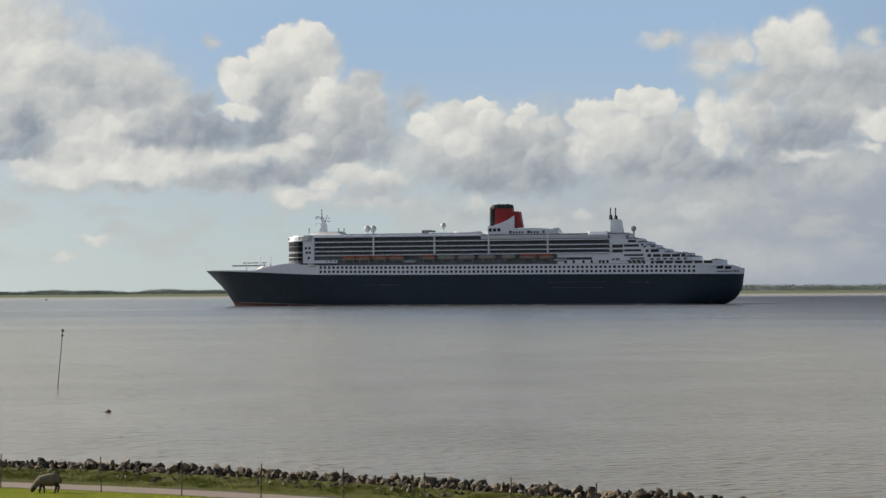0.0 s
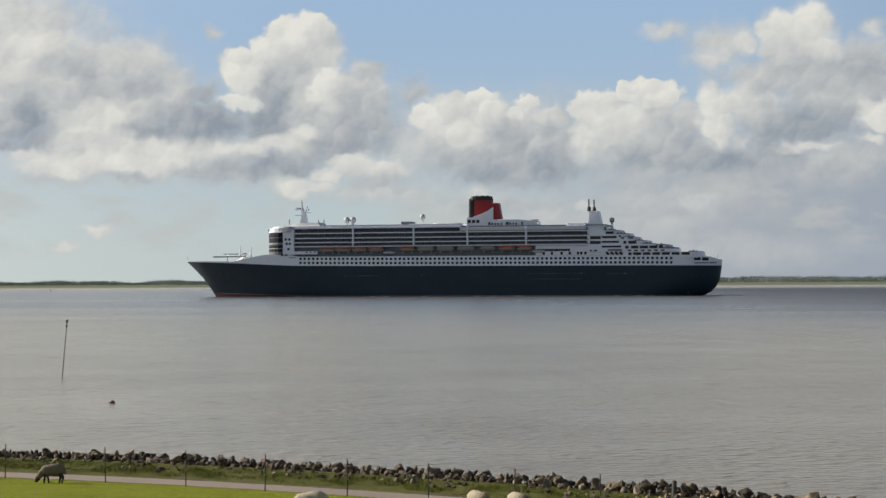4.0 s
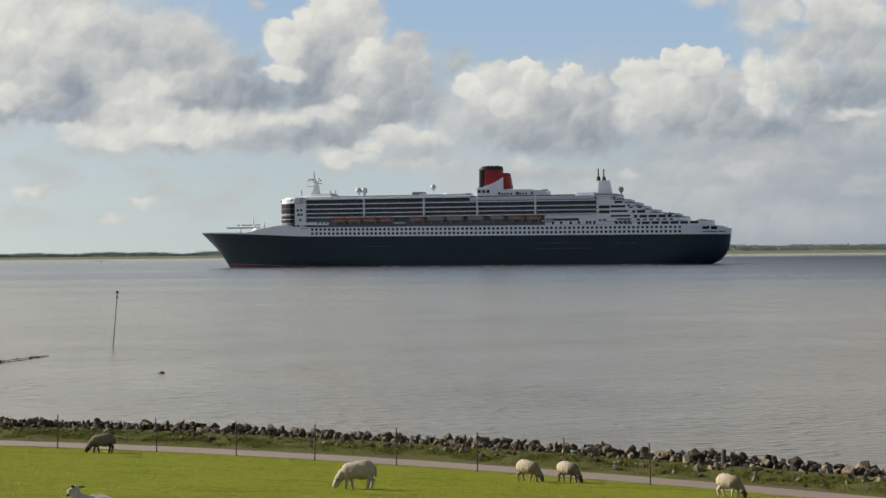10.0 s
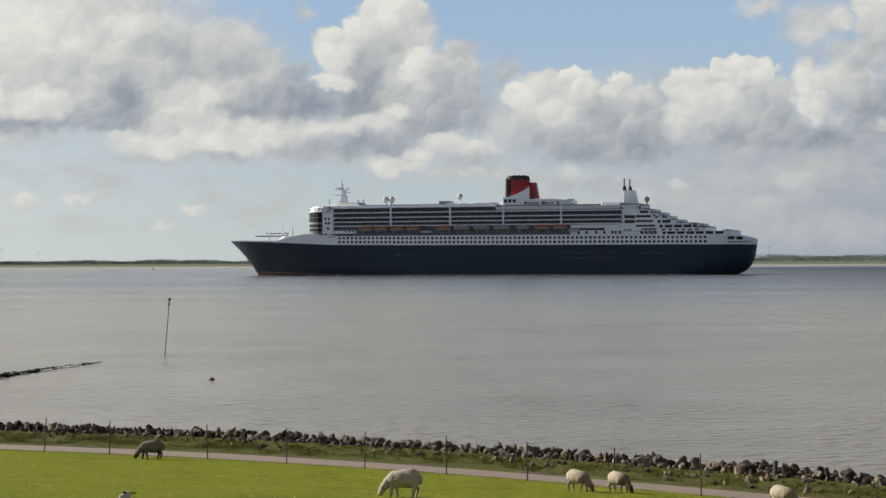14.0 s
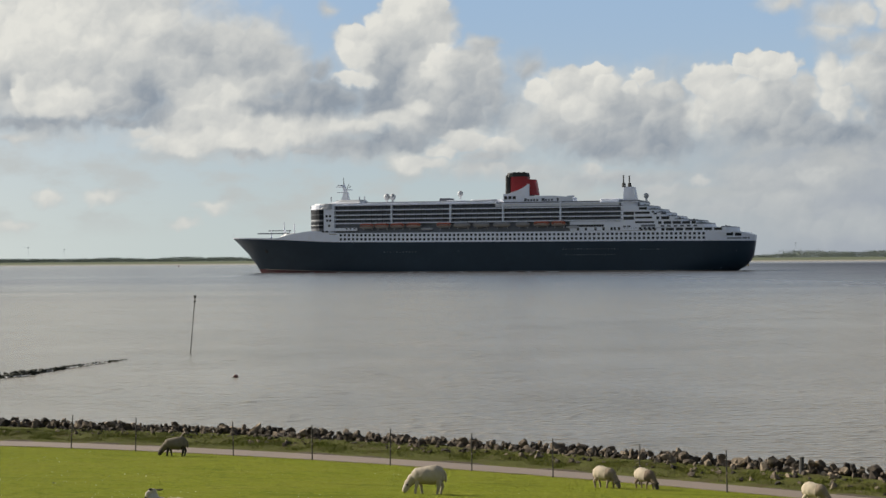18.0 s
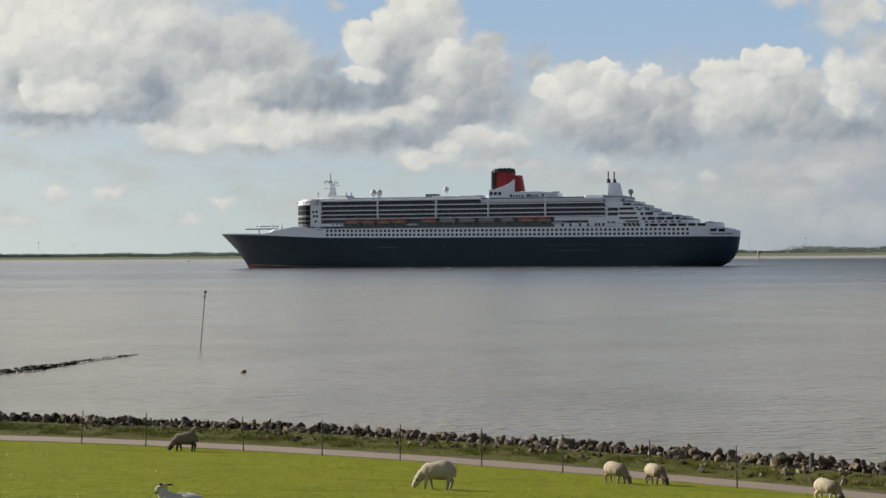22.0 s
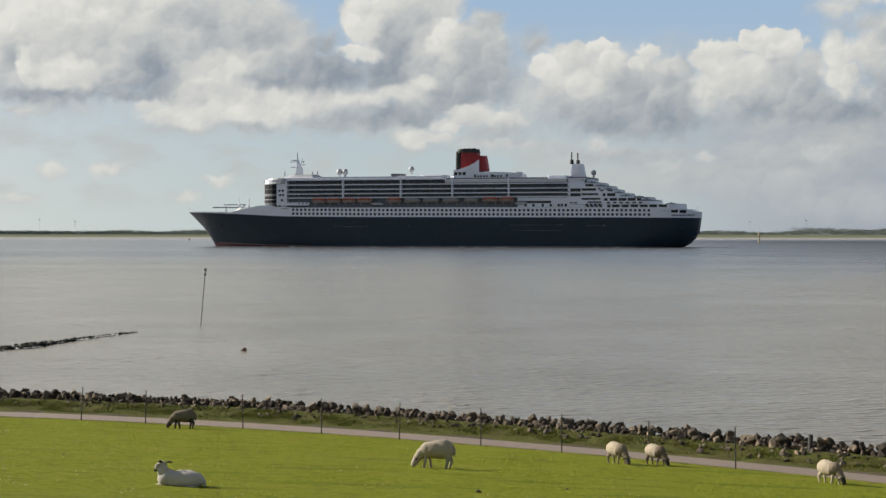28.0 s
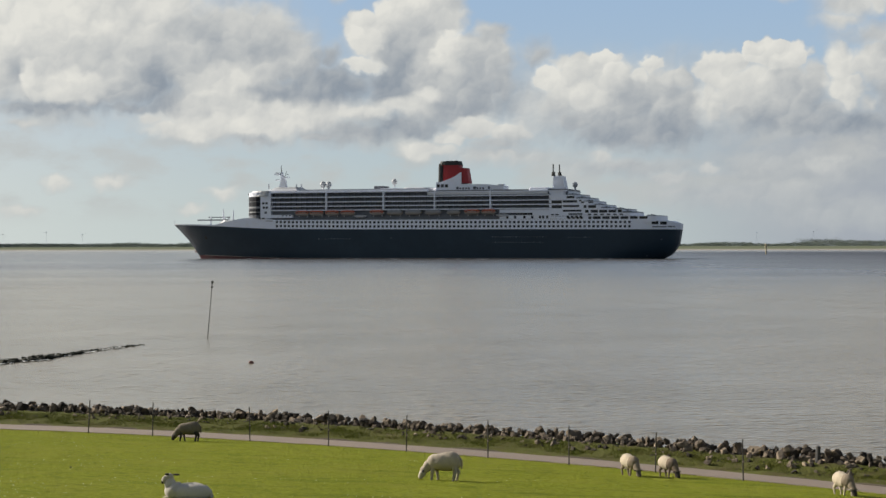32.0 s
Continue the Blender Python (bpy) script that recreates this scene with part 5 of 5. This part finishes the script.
def revetment():
    rng = np.random.default_rng(21)
    pile = new("revetment")
    tagged(pile, "rough bank of broken brown-grey stones beside the path", "stone bank")
    kinds = [part("stone", rock_mesh(rng, rng.uniform(0.6, 0.95)), "stone", pile) for _ in range(14)]
    spots = []
    for x in np.arange(-24, 27, 0.145):
        for w, z, s in ((3.65, 2.12, 0.14), (4.0, 2.12, 0.14), (4.35, 2.13, 0.13), (4.65, 2.15, 0.14), (4.95, 2.16, 0.13), (5.2, 2.2, 0.13), (5.5, 2.25, 0.14), (5.9, 2.3, 0.16), (6.3, 2.36, 0.19), (6.6, 2.44, 0.18), (6.9, 2.36, 0.2), (7.3, 2.25, 0.2), (8.1, 1.9, 0.26)):
            if w < 4.2 and rng.random() < float(np.interp(x, (4, 9.5, 12), (1.0, 0.8, 0.5))):
                continue
            if rng.random() < (0.78 - 0.4 * (x > 8) if w < 4.4 else 0.5 if w < 4.8 else 0.2 if w < 5.0 else 0.1):
                continue
            px = x + rng.uniform(-0.15, 0.15)
            size = s * (0.5 + 0.9 * rng.random() ** 1.5) * float(np.interp(px, (3, 13), (0.98, 1.15)))
            pw = w + rng.uniform(-0.3, 0.3) + 0.2 * noise.noise((px * 0.5, 0, 0))
            pz = z + rng.uniform(-0.1, 0.11) + 0.12 * noise.noise((px * 0.7, 4, 0))
            spots.append((px, pw, pz, size, rng.uniform(0, 360, 3), w))
    near = sorted(range(len(spots)), key=lambda i: (spots[i][5] > 7 or spots[i][5] < 5.5, abs(spots[i][0])))
    chosen = set(near[:300])
    verts, faces, k = [], [], 0
    for i, (x, w, z, s, turn, _) in enumerate(spots):
        m = pose(x, fence_y(x) + w, z, *turn) @ Matrix.Diagonal((s, s * 0.9, s * (1.65 if i % 4 == 0 else 0.9), 1))
        src = kinds[i % 14]
        if i in chosen:
            if k < 14:
                kinds[k].matrix_basis = pose(x, fence_y(x) + w, z, *turn) @ Matrix.Diagonal((s, s, s, 1))
            else:
                again(src, m, pile)
            k += 1
        else:
            start = len(verts)
            verts += [m @ v.co for v in src.data.vertices]
            faces += [tuple(start + j for j in p.vertices) for p in src.data.polygons]
    for x, z, tall in ((-16.2, 2.4, 0.3), (-13.7, 2.42, 0.32), (-6.3, 2.36, 0.26), (2.4, 2.34, 0.28), (7.3, 2.3, 0.28)):
        again(kinds[3], pose(x, fence_y(x) + 6.1, z, 6, -8, 30 * x) @ Matrix.Diagonal((0.13, 0.12, tall * 1.2, 1)), pile)
    tagged(sheet("rubble", verts, faces, stones_joined(), pile), kind="stuff")


def stones_joined():
    m = material("basalt_stones_joined", (0.085, 0.067, 0.049), 0.9, vary=0.7, fine=12.0, coarse=2.5, bump=0.04, bump_scale=14.0, stain=((0.29, 0.225, 0.15), 0.75, 3.0), spec=0.25)
    nt = m.node_tree
    b = nt.nodes["Principled BSDF"]
    old = b.inputs["Base Color"].links[0].from_socket
    rnd = nt.nodes.new("ShaderNodeNewGeometry").outputs["Random Per Island"]
    tone = vec(nt, "SCALE", old)
    plug(nt, mth(nt, "MULTIPLY_ADD", mth(nt, "POWER", rnd, 1.6), 1.9, 0.22), tone.node.inputs["Scale"])
    plug(nt, tone, b.inputs["Base Color"])
    return m


def blades(name, count, region, tall, mat, label, seed, lean=0.5, clump=None):
    """Grass as single tapering blades; region(rng) gives a place."""
    rng = np.random.default_rng(seed)
    verts, faces = [], []
    for _ in range(count):
        x, y = region(rng)
        if clump and noise.noise((x * 0.9, y * 0.9, 2)) < clump:
            continue
        z = ground_z(x, y)
        h = rng.uniform(*tall)
        a, b = rng.uniform(0, 2 * math.pi), rng.uniform(0, 2 * math.pi)
        w = h * 0.06 + 0.004
        dx, dy = math.cos(a) * w, math.sin(a) * w
        lx, ly = math.cos(b) * h * lean, math.sin(b) * h * lean
        s = len(verts)
        verts += [(x - dx, y - dy, z - 0.01), (x + dx, y + dy, z - 0.01), (x + lx, y + ly, z + h)]
        faces.append((s, s + 1, s + 2))
    tagged(sheet(name, verts, faces, mat), label, "grass", kind="stuff")


def lawn_spot(rng):
    x, w = rng.uniform(-19, 21), -27 * rng.random() ** 1.1
    return x, fence_y(x) + w


def verge_spot(rng):
    x = rng.uniform(-24, 27)
    return x, fence_y(x) + 5.3 - 2.3 * rng.random() ** 1.3


def foot_spot(rng):
    x = rng.uniform(-24, 27)
    return x, fence_y(x) + rng.normal(4.35, 0.45)


def edge_spot(rng):
    x = rng.uniform(-24, 27)
    return x, fence_y(x) + (rng.normal(0.2, 0.16) if rng.random() < 0.75 else rng.normal(2.8, 0.1))


revetment()
blades("lawn_grass", 60000, lawn_spot, (0.02, 0.045), "blade", "short grazed grass blades", 5, 2.4)
blades("verge_grass", 36000, verge_spot, (0.04, 0.12), "verge", "unmown grass between path and stones", 6, 1.0)
blades("verge_tufts", 42000, verge_spot, (0.06, 0.16), "verge", "taller tufts of grass on the verge", 16, 0.7, 0.08)
blades("bank_grass", 52000, foot_spot, (0.05, 0.14), "bank", "tall green tufts at the foot of the stones", 26, 0.8, -0.22)
blades("edge_grass", 14000, edge_spot, (0.02, 0.05), "blade", "grass creeping over the path's edge", 7)


def daisies():
    rng = np.random.default_rng(12)
    bm = B()
    for _ in range(2200):
        x, w = rng.uniform(-16, 12), -27 * rng.random() ** 0.6
        if rng.random() < 0.5 + 0.04 * x:
            continue
        y = fence_y(x) + w
        if noise.noise((x * 0.35, y * 0.35, 9)) < -0.12 + 0.025 * (w + 25) + 0.02 * (x + 8):
            continue
        z, r = ground_z(x, y) + 0.06, rng.uniform(0.005, 0.011)
        bm.faces.new([bm.verts.new((x + r * math.cos(i * math.pi / 3), y + r * math.sin(i * math.pi / 3) * 0.8, z + r * 0.5 * math.sin(i * math.pi / 3))) for i in range(6)])
    tagged(part("daisies", bm, "daisy"), "tiny white daisies scattered in the grass", "flowers", kind="stuff")


daisies()

fence = new("fence")
tagged(fence, "row of thin dark posts along the path", "fence")
for x, tilt in ((-13.25, 3), (-10.72, 1), (-7.01, -1), (-4.15, 0), (-1.45, 1), (1.22, 0), (3.71, 0), (6.19, 1), (8.52, -1)):
    y = fence_y(x)
    bm = rod(B(), (0, 0, -0.3), (0, 0, 1.22), 0.022, 0.019, 7)
    post = part("post", bm, "post", fence)
    post.matrix_basis = pose(x, y, ground_z(x, y), 0, tilt, 0)
    part("insulator", box(B(), -0.015, 0.035, -0.045, 0.01, 0.53, 0.58, 0.006), "path", post, "small insulator")

stump = part("post", ball(rod(B(), (0, 0, -0.5), (0.02, 0, 0.62), 0.085, 0.075, 9), (0.02, 0, 0.62), (0.075, 0.075, 0.03)), "perch")
stump.location = (11.35, fence_y(11.35) + 5.7, 2.2)
stump.name = "mooring_post"
tagged(stump, "stout dark wooden post among the stones", "post")

for x, y, r in ((0.8, 39.6, 0.07), (-9.95, 38.6, 0.06), (-10.0, 46.7, 0.03), (2.9, 41.5, 0.04)):
    clod = part("clod", ball(B(), (0, 0, r * 0.3), (r, r * 0.9, r * 0.7), rough=0.5, scale=12), "soil")
    clod.location = (x, y, ground_z(x, y))
    tagged(clod, "small dark clod of earth in the grass", "clod")

# ---- sheep: x towards the head ----


def loft(bm, stations, n=20, fine=4, rough=0.0):
    """A rounded body along stations (x, z, half breadth, half depth), square to its line."""
    st = np.array(stations)
    u = np.linspace(0, len(st) - 1, (len(st) - 1) * fine + 1)
    dense = []
    for v in u:
        i = min(int(v), len(st) - 2)
        f = v - i
        p0, p1, p2, p3 = st[max(i - 1, 0)], st[i], st[i + 1], st[min(i + 2, len(st) - 1)]
        dense.append(0.5 * (2 * p1 + (p2 - p0) * f + (2 * p0 - 5 * p1 + 4 * p2 - p3) * f * f + (3 * p1 - p0 - 3 * p2 + p3) * f ** 3))
    rings = []
    for i, (x, z, w, h) in enumerate(dense):
        d = dense[min(i + 1, len(dense) - 1)] - dense[max(i - 1, 0)]
        k = math.hypot(d[0], d[1]) or 1.0
        nx, nz = -d[1] / k, d[0] / k
        ring = []
        for j in range(n):
            a = 2 * math.pi * j / n
            p = Vector((x + nx * max(h, 0.004) * math.sin(a), max(w, 0.004) * math.cos(a), z + nz * max(h, 0.004) * math.sin(a)))
            if rough:
                g = rough * (noise.noise(p * 10) + 0.6 * noise.noise(p * 26))
                p += Vector((p.x - x, p.y, p.z - z)) * (g / 0.2)
            ring.append(bm.verts.new(p))
        rings.append(ring)
    for r, q in zip(rings, rings[1:]):
        for j in range(n):
            bm.faces.new((r[j], r[(j + 1) % n], q[(j + 1) % n], q[j]))
    bm.faces.new(rings[0][::-1])
    bm.faces.new(rings[-1])
    bmesh.ops.recalc_face_normals(bm, faces=bm.faces)
    return bm


def wool(bm, c, r, turn=None, rough=0.13):
    return ball(bm, c, r, 26, 18, rough, 11, turn)


def grazing_sheep(size, fleece, front, face, ears, limbs, label, young=False):
    s = new("lamb" if young else "sheep")
    tagged(s, label, "sheep", "grazing sheep")
    body = [(-0.46, 0.5, 0.03, 0.04), (-0.44, 0.495, 0.12, 0.13), (-0.37, 0.485, 0.175, 0.19), (-0.24, 0.48, 0.2, 0.23), (-0.05, 0.465, 0.215, 0.22), (0.12, 0.455, 0.2, 0.205),
            (0.25, 0.44, 0.165, 0.18), (0.33, 0.41, 0.115, 0.14), (0.37, 0.4, 0.04, 0.06)]
    part("fleece", loft(B(), body, rough=0.022), fleece, s, smooth_faces=True)
    if front != fleece:
        part("shoulder", loft(B(), [(0.07, 0.465, 0.17, 0.17), (0.1, 0.465, 0.204, 0.202), (0.15, 0.46, 0.206, 0.206), (0.25, 0.44, 0.18, 0.194), (0.34, 0.41, 0.13, 0.15), (0.39, 0.39, 0.04, 0.06)], rough=0.022), front, s, "browner shoulder wool", True)
    part("neck", loft(B(), [(0.18, 0.47, 0.13, 0.14), (0.33, 0.38, 0.12, 0.135), (0.44, 0.28, 0.095, 0.105), (0.5, 0.215, 0.078, 0.085), (0.515, 0.2, 0.03, 0.03)], rough=0.02), front, s, smooth_faces=True)
    head = part("head", loft(B(), [(0.445, 0.275, 0.03, 0.03), (0.475, 0.225, 0.076, 0.084), (0.525, 0.15, 0.08, 0.084), (0.56, 0.09, 0.062, 0.064), (0.578, 0.055, 0.046, 0.048), (0.584, 0.042, 0.014, 0.014)], 16), face, s, smooth_faces=True)
    for side in (1, -1):
        part("ear", ball(B(), (0.475, side * 0.115, 0.24), (0.034, 0.07, 0.02), 10, 6, turn=Euler((radians(-14 * side), 0, 0)).to_matrix()), ears, head, smooth_faces=True)
    for x, y, step in ((0.22, 0.095, 0.05), (0.19, -0.095, -0.06)):
        part("leg", shift(loft(B(), [(x - 0.02, 0.42, 0.05, 0.08), (x, 0.3, 0.045, 0.055), (x + step * 0.5, 0.2, 0.036, 0.042), (x + step * 0.8, 0.1, 0.029, 0.033), (x + step, 0.035, 0.027, 0.032), (x + step + 0.015, 0.0, 0.027, 0.034)], 12, 3), y), limbs, s, smooth_faces=True)
    for x, y, step in ((-0.32, 0.1, 0.03), (-0.28, -0.1, -0.07)):
        part("leg", shift(loft(B(), [(x + 0.03, 0.45, 0.07, 0.12), (x, 0.32, 0.06, 0.085), (x - 0.035 + step, 0.21, 0.04, 0.048), (x - 0.01 + step, 0.1, 0.03, 0.034), (x + step, 0.035, 0.027, 0.032), (x + step + 0.015, 0.0, 0.027, 0.034)], 12, 3), y), limbs, s, smooth_faces=True)
    part("tail", loft(B(), [(-0.44, 0.56, 0.03, 0.03), (-0.475, 0.5, 0.035, 0.03), (-0.485, 0.4, 0.032, 0.028), (-0.48, 0.31, 0.02, 0.018), (-0.48, 0.3, 0.005, 0.005)], 10, 3), fleece if not young else front, s, smooth_faces=True)
    s.scale = (size, size, size * 1.03)
    return s


def shift(bm, y):
    for v in bm.verts:
        v.co.y += y
    return bm


def lying_sheep():
    s = new("sheep")
    tagged(s, "white sheep lying in the grass with raised head and dark ears", "sheep")
    bm = wool(B(), (-0.16, 0, 0.17), (0.47, 0.25, 0.215), None, 0.06)
    wool(bm, (0.2, 0, 0.2), (0.24, 0.2, 0.2), None, 0.06)
    wool(bm, (0.31, 0, 0.3), (0.13, 0.14, 0.22), Euler((0, radians(10), 0)).to_matrix(), 0.05)
    part("fleece", bm, "cleanfleece", s, smooth_faces=True)
    bm = ball(B(), (0.35, 0.0, 0.49), (0.11, 0.08, 0.095), 16, 10)
    ball(bm, (0.43, 0.05, 0.44), (0.07, 0.05, 0.09), 12, 8)
    head = part("head", bm, "paleface", s, smooth_faces=True)
    part("ear", ball(B(), (0.36, 0.1, 0.575), (0.05, 0.05, 0.028), 12, 6), "darkface", head, "dark ear", True)
    part("ear", ball(B(), (0.2, -0.04, 0.55), (0.085, 0.035, 0.022), 12, 6), "darkface", head, "dark ear", True)
    part("muzzle", ball(B(), (0.475, 0.07, 0.385), (0.03, 0.035, 0.035), 10, 6), "darkface", head, "dark nose")
    for side in (1, -1):
        part("leg", ball(B(), (0.36, side * 0.1, 0.04), (0.14, 0.05, 0.05), 12, 8), "paleface", s, smooth_faces=True)
    part("leg", ball(B(), (-0.35, 0.2, 0.03), (0.14, 0.045, 0.04), 12, 8), "cleanfleece", s, smooth_faces=True)
    part("tail", ball(B(), (-0.62, 0.03, 0.1), (0.04, 0.05, 0.08), 10, 8), "cleanfleece", s, smooth_faces=True)
    return s


dark_ewe = grazing_sheep(0.94, "brownfleece", "brownfleece", "darkface", "darkface", "darkface", "brown sheep with a black face and legs, grazing by the fence")
white_ewe = grazing_sheep(1.06, "fleece", "fleece", "paleface", "darkface", "fleece", "large white sheep with pale face and dark ears, grazing")
lamb_a = grazing_sheep(0.87, "lambfleece", "greyfront", "greyface", "darkface", "greyfront", "cream lamb with greyish shoulders and dark ears, grazing by the path", True)
lamb_b = grazing_sheep(0.84, "lambfleece", "lambfront", "darkface", "darkface", "lambfront", "cream lamb with brown shoulders and dark face, grazing by the path", True)
lamb_c = grazing_sheep(0.86, "lambfleece", "greyfront", "darkface", "paleface", "lambfleece", "cream lamb with a dark face, grazing near the path's edge", True)
resting = lying_sheep()
resting.matrix_basis = pose(-5.83, 38.9, ground_z(-5.83, 38.9) - 0.05, 0, 0, 172)

# ---- what moves ----
SHIP_TURN = 17.0775


def on_grass(x, y, turn):
    return pose(x, y, ground_z(x, y) - 0.01, 0, 0, turn)


def motions():
    c, s = math.cos(radians(SHIP_TURN)), math.sin(radians(SHIP_TURN))
    walk(ship, [(t, pose(205.86 - 3.993 * c * (t - 16), 1072.8 + 3.993 * s * (t - 16), 0, 0, 0, 180 - SHIP_TURN)) for t in range(0, 33, 4)])
    walk(backdrop, [(t, pose(0, 0, 0, 0, 0, 0.67 * t / 32)) for t in range(0, 33, 4)])
    walk(float_, [(t, pose(float(np.interp(t, (0, 8, 20, 32), (-14.88, -14.85, -15.3, -15.28))), 136.2 + 0.35 * math.sin(t * 1.1), 0.03 * math.sin(t * 2.3), 5 * math.sin(t * 1.7), 7 * math.cos(t * 1.3), 20 + 8 * math.sin(t * 0.4))) for t in range(33)])
    walk(dark_ewe, [(t, on_grass(x, 61.55, 178)) for t, x in ((0, -8.75), (9, -8.8), (16, -8.95), (25, -9.0), (32, -9.1))])
    walk(white_ewe, [(t, on_grass(x, 47.0, 170)) for t, x in ((0, 0.0), (6, 0.0), (9, -0.02), (13, -0.16), (20, -0.2), (32, -0.2))])
    walk(lamb_a, [(t, on_grass(x, 51.55, turn)) for t, x, turn in ((0, 4.95, -42), (13, 4.95, -42), (24, 5.02, -43), (28, 5.08, -55), (30, 5.18, -63), (32, 5.24, -64))])
    walk(lamb_b, [(t, on_grass(x, 51.5, turn)) for t, x, turn in ((0, 6.1, -44), (13, 6.12, -48), (22, 6.15, -53), (28, 6.2, -52), (32, 6.34, -60))])
    walk(lamb_c, [(t, on_grass(x, 47.5, turn)) for t, x, turn in ((0, 9.98, -45), (9, 10.0, -45), (13, 10.05, -45), (19, 10.24, -46), (24, 10.28, -47), (28, 10.38, -54), (30, 10.48, -66), (32, 10.54, -66))])


motions()
